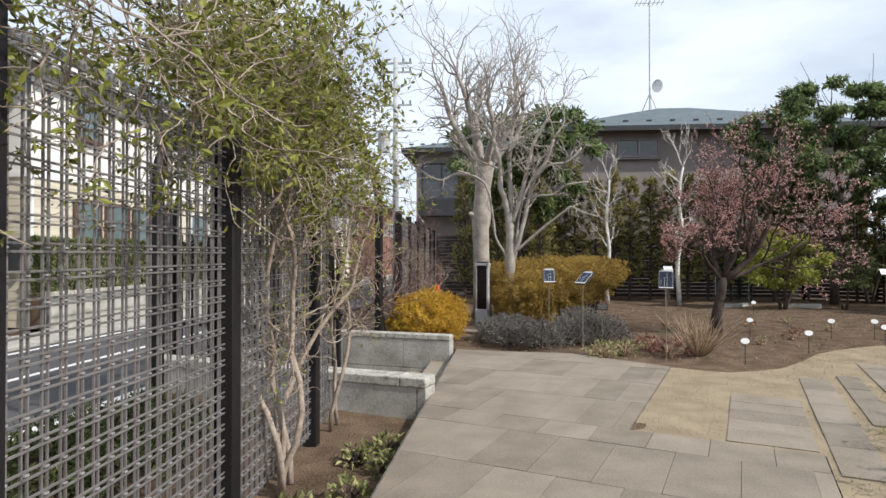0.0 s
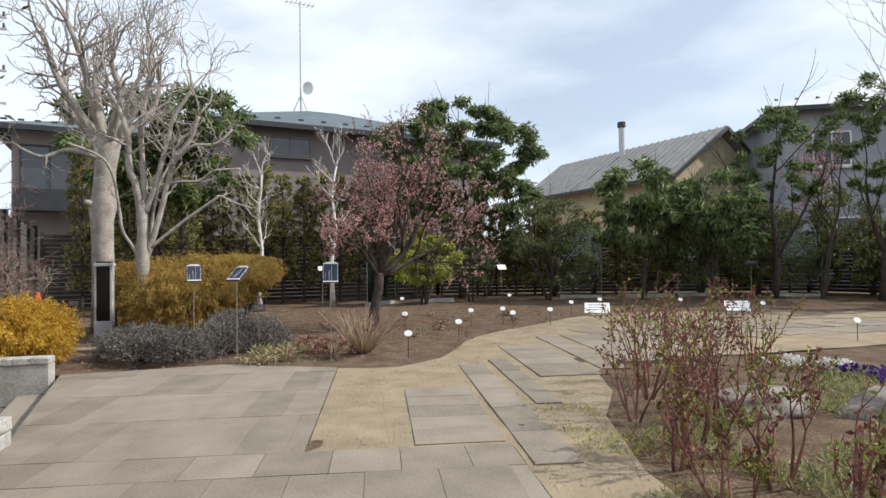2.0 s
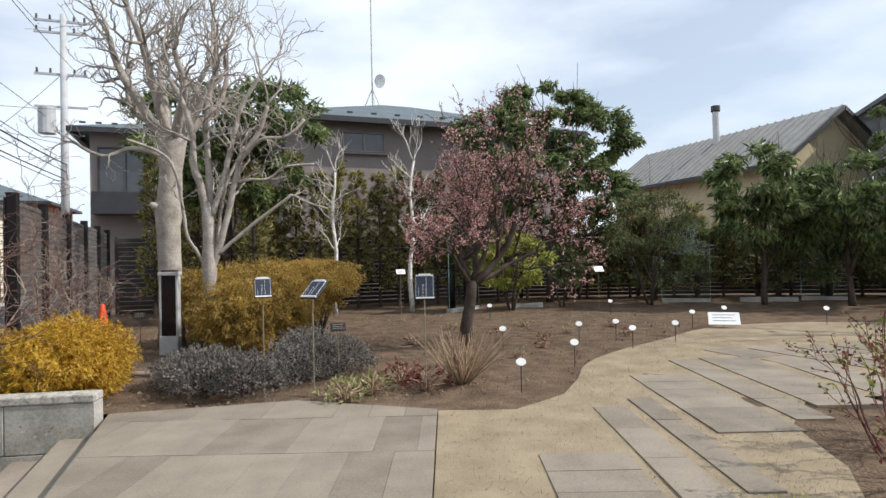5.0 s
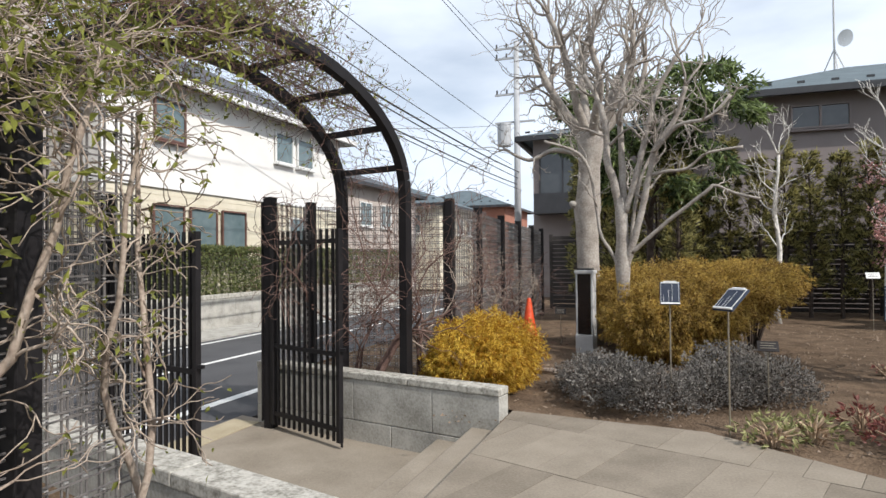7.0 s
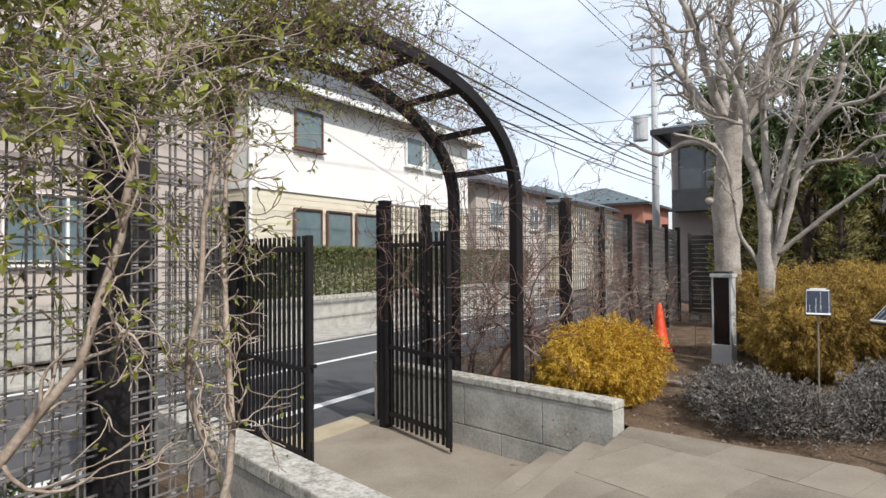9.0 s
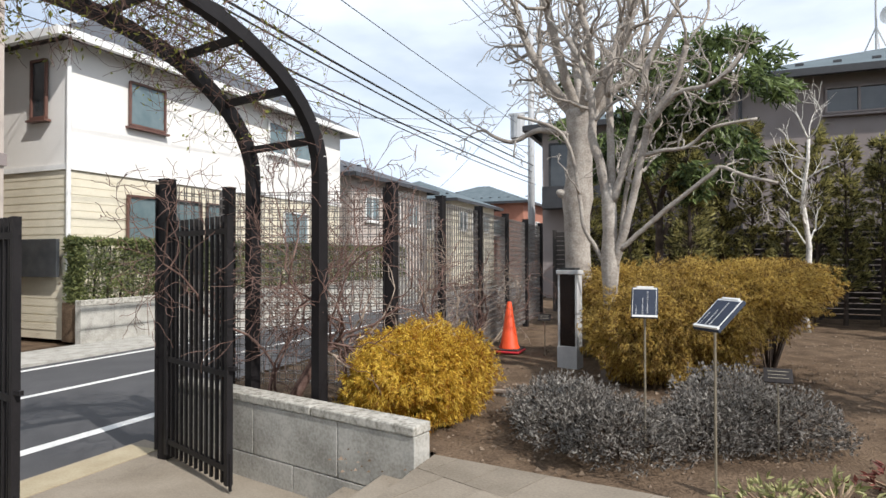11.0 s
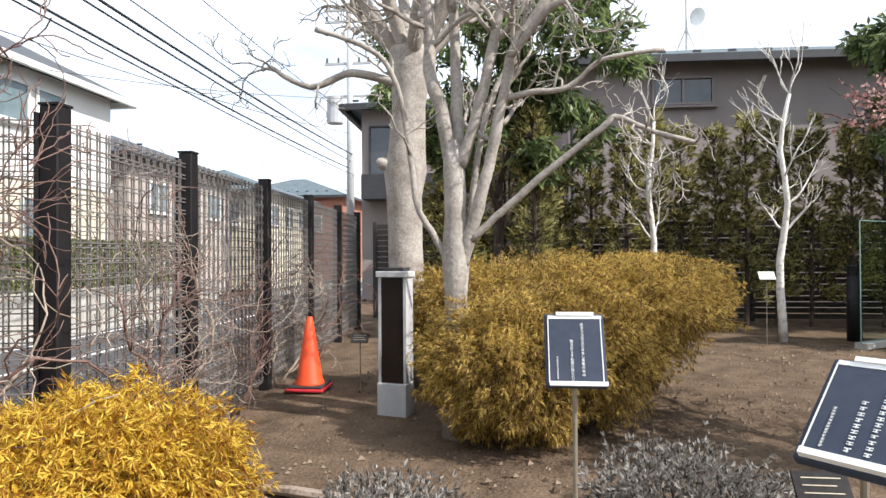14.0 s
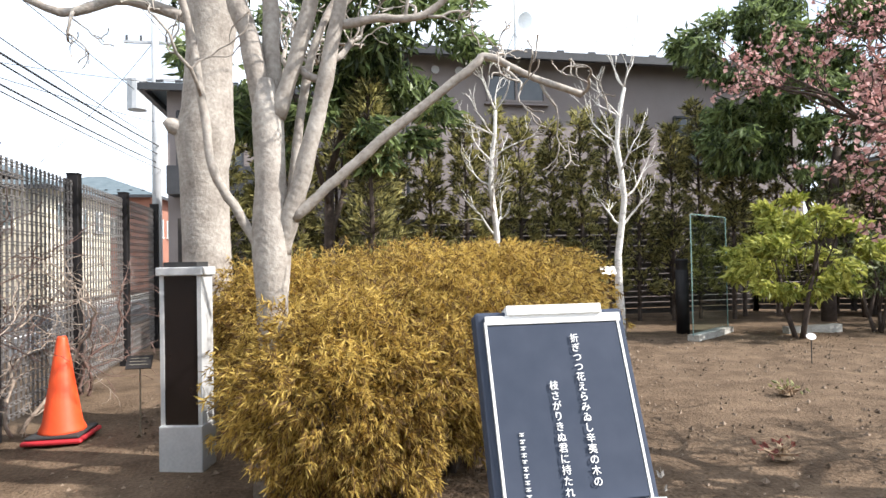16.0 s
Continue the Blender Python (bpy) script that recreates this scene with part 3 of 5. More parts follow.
# cream house with a ribbed metal gable roof
ch = thing("cream_house", "cream plastered house with a ribbed grey metal roof", "house")
part("wall", Build().box(21.5, 20.0, -0.5, 27.0, 31.0, 4.9), M_CREAM, ch)
gb = Build()
gb.v = [(21.5, 20.0, 4.9), (27.0, 20.0, 4.9), (24.2, 20.0, 6.95), (21.5, 20.3, 4.9), (27.0, 20.3, 4.9), (24.2, 20.3, 6.95)]
gb.f = [(0, 1, 2), (5, 4, 3), (0, 2, 5, 3), (1, 4, 5, 2), (0, 3, 4, 1)]
part("gable", gb, M_CREAM, ch)
rb = Build()
for s, xe in ((-1, 20.9), (1, 27.6)):
    b0, b1 = Vector((xe, 0, 4.75)), Vector((24.2, 0, 7.1))
    k = len(rb.v)
    for y in (19.5, 31.6):
        for p, dz in ((b0, 0), (b1, 0), (b1, -0.12), (b0, -0.12)):
            rb.v.append((p.x, y, p.z + dz))
    rb.f += [(k, k + 1, k + 5, k + 4), (k + 3, k + 2, k + 6, k + 7), (k, k + 4, k + 7, k + 3), (k, k + 1, k + 2, k + 3), (k + 4, k + 5, k + 6, k + 7)]
roof = part("roof", rb, M_METALROOF, ch)
ribs = Build()
for i in range(28):
    y = 19.55 + i * 0.445
    ribs.bar((20.9, y, 4.78), (24.2, y, 7.13), 0.035, 0.05)
part("seams", ribs, M_METALROOF, roof)
part("fascia", Build().bar((20.88, 19.5, 4.66), (20.88, 31.6, 4.66), 0.1, 0.16).bar((20.9, 19.46, 4.68), (24.2, 19.46, 7.02), 0.06, 0.16).bar((24.2, 19.46, 7.02), (27.6, 19.46, 4.68), 0.06, 0.16), M_EAVE, roof)
fl = part("flue", Build().tube([(23.6, 25.6, 6.4), (23.6, 25.6, 8.2)], [0.16, 0.16], 12), M_LGREY, ch, "steel flue pipe with a dark cowl")
part("cowl", Build().tube([(23.6, 25.6, 8.2), (23.6, 25.6, 8.25), (23.6, 25.6, 8.5)], [0.17, 0.22, 0.22], 12), M_EAVE, fl)
window(ch, (22.6, 20.0, 2.0), (1, 0, 0), (0, -1, 0), 1.4, 1.0, M_FRAME_R, M_WINDARK, 2)

# grey house to the east
m4 = pose(22.9, 15.9, 0, 0, 0, -38)
gh = house("grey_house", "pale grey two-storey house with a pale hip roof", m4, 9.5, 8.0, 6.9, M_GREYWALL, M_PALEROOF, 2.2, 0.5)
r4, o4 = m4.to_3x3() @ Vector((1, 0, 0)), m4.to_3x3() @ Vector((0, -1, 0))
for x in (1.0, 4.0, 7.0):
    window(gh, m4 @ Vector((x, 0, 4.6)), r4, o4, 1.3, 1.3, M_WHITE, M_WINDARK, 2)
    window(gh, m4 @ Vector((x, 0, 1.4)), r4, o4, 1.5, 1.2, M_WHITE, M_WINDARK, 2)

# white house across the street
wh = thing("white_house", "white and pale yellow sided two-storey house across the street", "house")
part("wall", Build().box(-19, 13.5, -0.5, -11.5, 24.5, 3.35), M_CREAMSID, wh, "pale yellow horizontal siding")
part("upper_wall", Build().box(-19.03, 13.47, 3.35, -11.47, 24.53, 6.2), M_WHITEWALL, wh, "white upper storey")
part("trim_band", Build().box(-19.06, 13.44, 3.3, -11.43, 24.56, 3.42), M_WHITE, wh)
sb = Build()
for i in range(20):
    z = -0.3 + i * 0.18
    sb.box(-11.5, 13.5, z, -11.488, 24.5, z + 0.155).box(-18.9, 13.488, z, -11.5, 13.5, z + 0.155)
part("siding", sb, M_CREAMSID, wh)
hip_roof(wh, Matrix.Identity(4), -19, 13.5, -11.5, 24.5, 6.25, 2.4, 0.55, M_EAVE, M_WHITE)
for y0, z0, w, h, gm in ((15.0, 4.6, 1.05, 1.05, M_WINGLASS), (20.2, 4.75, 1.0, 1.0, M_WINGLASS), (21.5, 4.75, 1.0, 1.0, M_WINGLASS), (14.95, 1.6, 1.05, 1.25, M_WINGLASS), (16.25, 1.6, 1.05, 1.25, M_WINGLASS), (17.55, 1.6, 1.05, 1.25, M_WINGLASS), (21.0, 1.6, 1.3, 1.25, M_WINGLASS)):
    window(wh, (-11.45, y0, z0), (0, 1, 0), (1, 0, 0), w, h, M_FRAME_R if y0 < 18 else M_WHITE, gm, 1)
window(wh, (-12.6, 13.44, 4.5), (1, 0, 0), (0, -1, 0), 0.5, 1.3, M_FRAME_R, M_WINDARK, 1)
part("drainpipe", Build().tube([(-11.42, 13.45, 6.0), (-11.42, 13.45, -0.4)], [0.05, 0.05], 8), M_WHITE, wh)
part("entrance_grille", Build().box(-13.5, 13.3, 0.9, -11.6, 13.38, 1.75), M_WINDARK, wh)
rw = wall_blocks("wall_street", "long grey concrete block retaining wall below a hedge", (-10.65, 13.2), (-10.65, 30.0), -0.55, 0.42, 0.2, 1.6, 0.12)
thing("yard_bank", "planted bank behind the retaining wall", "bank", Build().box(-11.4, 13.3, -0.5, -10.87, 30, 0.35), M_SOIL, kind="structure")

# beige block beside it
bb = thing("beige_house", "tall beige tiled house with windows and a small balcony", "house")
part("wall", Build().box(-20, -8, -0.5, -11.6, 12.2, 8.5), M_PINKWALL, bb)
part("plinth", Build().box(-20, -8.05, -0.5, -11.5, 12.25, 0.55), M_CONC, bb)
part("band", Build().box(-20, -8.05, 3.2, -11.54, 12.23, 3.45), M_STUCCO, bb)
for y0 in (-6.0, -2.5, 1.0, 4.4, 8.0):
    window(bb, (-11.6, y0, 1.4), (0, 1, 0), (1, 0, 0), 2.2, 1.3, M_WHITE, M_WINGLASS, 2)
    window(bb, (-11.6, y0, 4.6), (0, 1, 0), (1, 0, 0), 1.8, 1.3, M_WHITE, M_WINGLASS, 2)
bl = Build().box(-11.58, 7.6, 4.3, -11.0, 10.4, 4.4)
for i in range(22):
    bl.bar((-11.02, 7.62 + i * 0.132, 4.4), (-11.02, 7.62 + i * 0.132, 5.1), 0.02)
bl.bar((-11.02, 7.6, 5.1), (-11.02, 10.4, 5.1), 0.04)
part("balcony", bl, M_EAVE, bb, "black railed balcony")
part("parapet", Build().box(-20.1, -8.1, 8.5, -11.4, 12.3, 8.75), M_STUCCO, bb)

# further houses down the street
for (x, y, w, d, z, wm, rm, lab) in ((-21, 27, 8.5, 8, 5.0, M_PINKWALL, M_EAVE, "beige house with a dark hip roof down the street"), (-20, 37.5, 8, 8, 4.8, M_CREAMSID, M_ROOF, "pale house with a blue-grey roof down the street"),
                                     (-19.5, 48, 9, 8, 5.5, M_BRICK, M_ROOF, "red-brown house far down the street"), (-6.5, 62, 12, 9, 4.6, M_BRICK, M_EAVE, "red-brown house at the end of the street")):
    mm = pose(x, y, 0)
    h = house("street_house", lab, mm, w, d, z, wm, rm, 1.7, 0.5)
    for i in range(3):
        window(h, (x + w, y + 1.2 + i * 2.2, 3.0), (0, 1, 0), (1, 0, 0), 1.2, 1.1, M_WHITE, M_WINGLASS, 2)
        window(h, (x + w * (0.2 + 0.25 * i), y, 3.0), (1, 0, 0), (0, -1, 0), 1.2, 1.1, M_WHITE, M_WINGLASS, 2)

# utility pole and cables
up_ = thing("utility_pole", "grey concrete utility pole with a transformer and crossarms", "utility pole", at=(-5.75, 32, -0.5))
part("mast", Build().tube([(0, 0, 0), (0, 0, 12.6)], [0.19, 0.13], 12), M_POLE, up_, smooth=True)
part("transformer", Build().tube([(-0.6, -0.2, 7.4), (-0.6, -0.2, 8.5)], [0.34, 0.34], 14), M_POLE, up_, "grey transformer drum")
for z in (8.6, 10.0, 11.8, 12.3):
    part("crossarm", Build().bar((-1.1, 0, z), (0.9, 0, z), 0.09), M_POLE, up_)
for z in (10.0, 11.8, 12.3):
    for x in (-1.0, -0.5, 0.4, 0.8):
        part("insulator", Build().tube([(x, 0, z + 0.04), (x, 0, z + 0.25)], [0.05, 0.04], 8), M_EAVE, up_)


def cable(a, b, sag, r, mt=M_RUBBER):
    a, b = Vector(a), Vector(b)
    pts = [a.lerp(b, i / 16) - Vector((0, 0, sag * 4 * (i / 16) * (1 - i / 16))) for i in range(17)]
    thing("cable", "thin black overhead cable along the street", "cable", Build().tube(pts, [r] * 17, 5), mt, group="overhead cables")


for i, (dx, z0, z1, sag, r) in enumerate(((0.0, 5.0, 6.2, 0.7, 0.022), (0.05, 5.3, 6.6, 0.6, 0.018), (0.1, 5.6, 6.9, 0.8, 0.026), (-0.3, 6.0, 7.3, 0.5, 0.014), (0.2, 4.7, 5.8, 0.6, 0.014), (-0.6, 7.6, 8.2, 0.5, 0.012), (0.7, 11.6, 11.0, 0.5, 0.012), (-0.9, 11.6, 11.0, 0.5, 0.012), (0.4, 9.7, 9.4, 0.6, 0.012))):
    cable((-5.75 + dx, 32, z0), (-5.2 + dx * 1.4, -16, z1), sag, r)
cable((-5.75, 32, 8.0), (-11.5, 20.0, 6.0), 0.2, 0.01)
cable((-5.75, 32, 7.6), (-3.0, 24.5, 5.4), 0.2, 0.012)
cable((-5.75, 32, 9.6), (-16, 44, 6.0), 0.4, 0.012)
cable((-5.75, 32, 6.5), (-11.6, 12.0, 6.4), 0.4, 0.012)

# dark slatted boundary fence
FENCE = [(-1.9, 19.4), (9.5, 19.4), (14.5, 17.2), (20.0, 13.2), (21.5, 4.0), (20.5, -6.0)]
for a, c in zip(FENCE[:-1], FENCE[1:]):
    a, c = Vector((*a, 0)), Vector((*c, 0))
    sf = thing("slat_fence", "dark brown horizontal slat boundary fence", "fence", group="boundary fence runs")
    n = int((c - a).length / 2.0) + 1
    for i in range(n + 1):
        p = a.lerp(c, i / n)
        part("post", Build().bar((p.x, p.y, -0.3), (p.x, p.y, 2.0), 0.08), M_SLAT, sf)
    for k in range(17):
        z = 0.06 + k * 0.115
        part("slat", Build().bar((a.x, a.y, z), (c.x, c.y, z), 0.02, 0.1), M_SLAT, sf)


# ---- plants ----
def grow(b, p, d, length, r, depth, kids, spread, r_, tips, bend=0.25, up=0.1, shrink=0.68, sides=6, knob=False, rmin=0.003):
    """One limb that wanders, and its side limbs; the tips are gathered."""
    n = 5
    pts, rad = [Vector(p)], [r]
    d = Vector(d).normalized()
    for i in range(n):
        d = (d + rand_dir(r_) * bend * 0.5 + Vector((0, 0, up * 0.3))).normalized()
        pts.append(pts[-1] + d * (length / n))
        rad.append(max(r * (1 - 0.45 * (i + 1) / n), rmin))
    if knob and depth <= 1:
        rad[-1] *= 1.5
    b.tube(pts, rad, sides if depth > 1 else max(4, sides - 2) if depth == 1 else 3, cap=depth > 1)
    if depth == 0:
        tips.append((pts, d))
        return
    for k in range(kids):
        i = n if k == 0 else r_.randint(2, n)
        side = d.cross(rand_dir(r_)).normalized()
        nd = (d + side * spread * r_.uniform(0.7, 1.3) * (0.5 if k == 0 else 1.0)).normalized()
        grow(b, pts[i], nd, length * shrink * r_.uniform(0.8, 1.2), max(rad[i] * (0.85 if k == 0 else 0.62), rmin), depth - 1, kids, spread, r_, tips, bend, up, shrink, sides, knob, rmin)


def leaves_on(b, tips, per, length, width, r_, droop=0.0, scatter=0.05):
    for pts, d in tips:
        for _ in range(per):
            i = r_.randint(1, len(pts) - 1)
            p = pts[i].lerp(pts[i - 1], r_.random()) + rand_dir(r_) * scatter * r_.random()
            dd = (d * 0.4 + rand_dir(r_) - Vector((0, 0, droop))).normalized()
            rand_leaf(b, p, dd, length * r_.uniform(0.7, 1.2), width * r_.uniform(0.7, 1.2))


def crown_blob(b, lobes, count, length, width, r_, droop=0.3, shell=0.75):
    """Leaves in clumps on the outer part of several lobes, leaving gaps between the clumps."""
    for (c, rad, share) in lobes:
        c = Vector(c)
        clumps = max(8, int(26 * share))
        centres = []
        for _ in range(clumps):
            d = rand_dir(r_)
            k = r_.uniform(shell, 1.0)
            centres.append((c + Vector((d.x * rad[0] * k, d.y * rad[1] * k, d.z * rad[2] * k)), d))
        each = int(count * share / clumps)
        s = 0.36 * min(rad)
        for q, d in centres:
            for _ in range(each):
                o = rand_dir(r_) * (s * r_.random() ** 0.5)
                o.z *= 0.6
                dd = (rand_dir(r_) + d * 0.6 - Vector((0, 0, droop))).normalized()
                rand_leaf(b, q + o, dd, length * r_.uniform(0.7, 1.25), width * r_.uniform(0.7, 1.25))


def evergreen(name, label, base, height, lobes, leafm, count, llen, lwid, trunk_r=0.07, bark=M_BARK_D, seed=1, droop=0.3, stems=1):
    r_ = random.Random(seed)
    root = thing(name, label, "tree", at=base)
    o = Vector(base)
    b, tips = Build(), []
    for s in range(stems):
        a = 2 * math.pi * s / stems + 0.4
        grow(b, (0.05 * math.cos(a), 0.05 * math.sin(a), -0.05), Vector((0.35 * math.cos(a) * (stems > 1), 0.35 * math.sin(a) * (stems > 1), 1)), height * 0.55, trunk_r, 3, 3, 0.6, r_, tips, 0.2, 0.25)
    part("trunk", b, bark, root, smooth=True)
    c = Build()
    crown_blob(c, lobes, count, llen, lwid, r_, droop)
    part("crown", c, leafm, root)
    return root


# two pollarded pale trees behind the gold bush
def limb_along(root, pts, r0, r1, r_, twigs, reach, depth=3, whips=0):
    """A smooth knotted limb through given places, with crooked side shoots and long whips at its end."""
    pts = [Vector(p) for p in pts]
    fine, rad = [], []
    n = len(pts) - 1
    for i in range(n):
        p0, p1, p2, p3 = pts[max(i - 1, 0)], pts[i], pts[i + 1], pts[min(i + 2, n)]
        for k in range(5):
            f = k / 5
            q = 0.5 * (2 * p1 + (p2 - p0) * f + (2 * p0 - 5 * p1 + 4 * p2 - p3) * f * f + (3 * p1 - p0 - 3 * p2 + p3) * f ** 3)
            fine.append(q + rand_dir(r_) * r0 * 0.12)
            rad.append((r0 + (r1 - r0) * (i + f) / n) * r_.uniform(0.92, 1.1))
    fine.append(pts[-1])
    rad.append(r1 * 1.25)
    lb, tips = Build(), []
    lb.tube(fine, rad, 10)
    for _ in range(twigs):
        i = r_.randint(len(fine) * 2 // 5, len(fine) - 1)
        d = (fine[i] - fine[i - 1]).normalized()
        nd = d * 0.5 + d.cross(rand_dir(r_)).normalized() + Vector((0, 0, 0.15))
        grow(lb, fine[i], nd, reach * r_.uniform(0.6, 1.2), max(rad[i] * 0.5, 0.009), depth - 1, 3, 1.1, r_, tips, 1.0, 0.2, 0.62, 6, True, 0.004)
    for _ in range(whips):
        d = (fine[-1] - fine[-4]).normalized()
        grow(lb, fine[-1], d + rand_dir(r_) * 0.5 + Vector((0, 0, 0.5)), reach * r_.uniform(1.1, 1.9), max(r1 * 0.6, 0.012), 2, 3, 0.9, r_, tips, 0.9, 0.35, 0.72, 6, False, 0.005)
    part("limb", lb, M_BARK, root, smooth=True)


def pale_tree_multi():
    r_ = random.Random(23)
    root = thing("pale_multi_stem_tree", "leafless pale grey tree forking low into upright limbs", "tree", at=(0.5, 11.3, 0))
    b = Build()
    b.tube([(0, 0, -0.1), (0, 0, 0.3), (0.0, 0, 0.7), (0.0, 0.0, 1.0), (0.0, 0.0, 1.18), (0.0, 0.0, 1.34), (0.0, 0.0, 1.6), (-0.01, 0, 1.95), (-0.03, 0, 2.15)], [0.12, 0.086, 0.079, 0.082, 0.098, 0.105, 0.08, 0.082, 0.056], 16)
    part("trunk", b, M_BARK, root, smooth=True)
    limb_along(root, [(-0.05, -0.02, 1.24), (-0.16, -0.03, 1.45), (-0.28, -0.05, 1.67), (-0.33, -0.05, 2.04), (-0.42, -0.1, 2.55), (-0.6, -0.15, 2.8), (-1.0, -0.2, 2.95)], 0.026, 0.017, r_, 5, 0.4)
    limb_along(root, [(-0.02, 0, 1.9), (-0.09, 0, 2.32), (-0.19, 0.02, 2.69), (-0.2, 0.05, 3.1), (-0.3, 0.1, 3.5), (-0.5, 0.15, 3.9)], 0.060, 0.030, r_, 9, 0.5, 3, 3)
    limb_along(root, [(0.02, 0.03, 1.95), (0.0, 0.1, 2.69), (-0.01, 0.15, 3.4), (0.1, 0.2, 4.0)], 0.050, 0.027, r_, 8, 0.5, 3, 3)
    limb_along(root, [(0.04, -0.02, 1.95), (0.21, -0.08, 2.5), (0.33, -0.12, 3.0), (0.46, -0.15, 3.5), (0.7, -0.2, 3.9)], 0.045, 0.025, r_, 8, 0.5, 3, 3)
    limb_along(root, [(0.05, -0.02, 1.24), (0.12, -0.05, 1.5), (0.23, -0.08, 1.86), (0.33, -0.1, 2.32), (0.44, -0.15, 2.78), (0.67, -0.2, 3.1), (0.8, -0.25, 3.5)], 0.053, 0.027, r_, 8, 0.5, 3, 2)
    limb_along(root, [(0.1, 0.04, 1.5), (0.17, 0.1, 2.1), (0.27, 0.16, 2.5), (0.5, 0.3, 3.0)], 0.029, 0.017, r_, 5, 0.4)
    limb_along(root, [(0.12, -0.06, 1.42), (0.35, -0.1, 1.62), (0.63, -0.16, 1.86), (1.02, -0.25, 2.16), (1.12, -0.27, 2.23), (1.33, -0.3, 2.13), (1.62, -0.3, 2.04)], 0.030, 0.015, r_, 4, 0.28)
    limb_along(root, [(0.35, -0.1, 2.42), (0.56, -0.12, 2.46), (0.81, -0.15, 2.48), (1.05, -0.2, 2.65), (1.45, -0.2, 2.7)], 0.024, 0.014, r_, 4, 0.3)
    limb_along(root, [(0.4, -0.14, 2.7), (0.7, -0.3, 3.0), (1.05, -0.4, 3.05), (1.3, -0.4, 3.3)], 0.032, 0.019, r_, 6, 0.42)
    return root


def pale_tree_tall():
    r_ = random.Random(5)
    root = thing("pale_tall_tree", "leafless pale grey tree with a thick straight trunk and upright branches", "tree", at=(-0.12, 12.85, 0))
    b = Build()
    b.tube([(0, 0, -0.1), (0.0, 0, 0.6), (-0.02, 0, 1.4), (-0.03, 0, 1.9), (-0.02, 0, 2.15), (0.0, 0, 2.35), (0.02, 0, 2.8), (0.04, 0, 3.1), (0.05, 0, 3.35), (0.05, 0, 3.5)], [0.22, 0.19, 0.175, 0.18, 0.22, 0.19, 0.17, 0.2, 0.23, 0.12], 16)
    b.tube([(-0.1, -0.05, 2.18), (-0.24, -0.1, 2.22), (-0.28, -0.12, 2.25)], [0.08, 0.06, 0.025], 8)
    part("trunk", b, M_BARK, root, smooth=True)
    for k in range(8):
        a = 2 * math.pi * k / 8 + 0.3
        c, sn, h = math.cos(a), math.sin(a), 0.3 * (k % 3)
        limb_along(root, [(0.05 + 0.08 * c, 0.08 * sn, 3.25), (0.05 + 0.4 * c, 0.4 * sn, 3.6 + h * 0.4), (0.05 + 0.75 * c, 0.7 * sn, 4.0 + h), (0.05 + 0.85 * c + 0.15 * sn, 0.85 * sn, 4.5 + h)], 0.08, 0.036, r_, 8, 0.55, 3, 3)
    limb_along(root, [(-0.05, -0.1, 3.0), (-0.5, -0.2, 3.1), (-0.9, -0.3, 2.95), (-1.3, -0.3, 3.15)], 0.045, 0.022, r_, 5, 0.4)
    return root


pale_tree_multi()
pale_tree_tall()


def birch(base, height, seed, label, r=0.065, lean=(0, 0), crown=0.5):
    r_ = random.Random(seed)
    root = thing("white_birch", label, "tree", at=base, group="white birches")
    b, tips = Build(), []
    n = 9
    pts = [Vector((lean[0] * (i / n) + 0.05 * math.sin(i * 1.3 + seed), lean[1] * (i / n) + 0.04 * math.cos(i * 1.7), -0.05 + height * 0.85 * i / n)) for i in range(n + 1)]
    rad = [r * (1 - 0.6 * i / n) for i in range(n + 1)]
    b.tube(pts, rad, 9)
    part("trunk", b, M_BIRCH, root, smooth=True)
    t = Build()
    for i in range(4, n + 1):
        for k in range(2 if i < n else 4):
            a = r_.uniform(0, 6.28)
            grow(t, pts[i], (math.cos(a), math.sin(a), 0.75 if i < n else 1.2), height * 0.17 * crown * 2 * (0.7 if i < n else 0.8), rad[i] * 0.45, 2, 3, 0.7, r_, tips, 0.5, 0.3, 0.62, 5, False, 0.004)
    part("branchwork", t, M_BIRCH, root, smooth=True)
    return root


birch((3.2, 16.9, 0), 4.1, 3, "slender leafless white-barked birch beside the hedge")
birch((4.96, 16.4, 0), 4.4, 8, "slender leafless white-barked birch with upright twigs", lean=(0.1, 0))
birch((14.4, 6.4, 0), 8.0, 12, "tall leafless birch with white peeling bark", 0.095, (0.5, 0.2), 1.05)


def plum():
    r_ = random.Random(14)
    root = thing("plum_tree", "dark-trunked plum tree with sparse pink blossom", "tree", at=(3.99, 10.4, 0))
    b, tips = Build(), []
    b.tube([(0, 0, -0.1), (0.02, 0, 0.3), (0.1, 0, 0.7), (0.12, 0, 0.95)], [0.125, 0.09, 0.08, 0.075], 9)
    for d, ln, r in (((-0.15, -0.1, 1), 0.95, 0.055), ((1.0, -0.2, 1), 1.45, 0.065), ((0.6, 0.2, 1.1), 1.15, 0.05), ((0.3, -0.6, 1), 1.1, 0.045), ((1.3, 0.0, 0.85), 1.35, 0.045), ((-0.45, -0.3, 1.0), 0.75, 0.04)):
        grow(b, (0.1, 0, 0.9), d, ln * 0.98, r, 4, 4, 0.8, r_, tips, 0.7, 0.12, 0.64, 7, False, 0.0035)
    part("trunk", b, M_BARK_D, root, smooth=True)
    f = Build()
    leaves_on(f, tips, 7, 0.034, 0.032, r_, 0.0, 0.02)
    part("blossom", f, L_PINK, root, "small pale pink flowers")
    return root


plum()


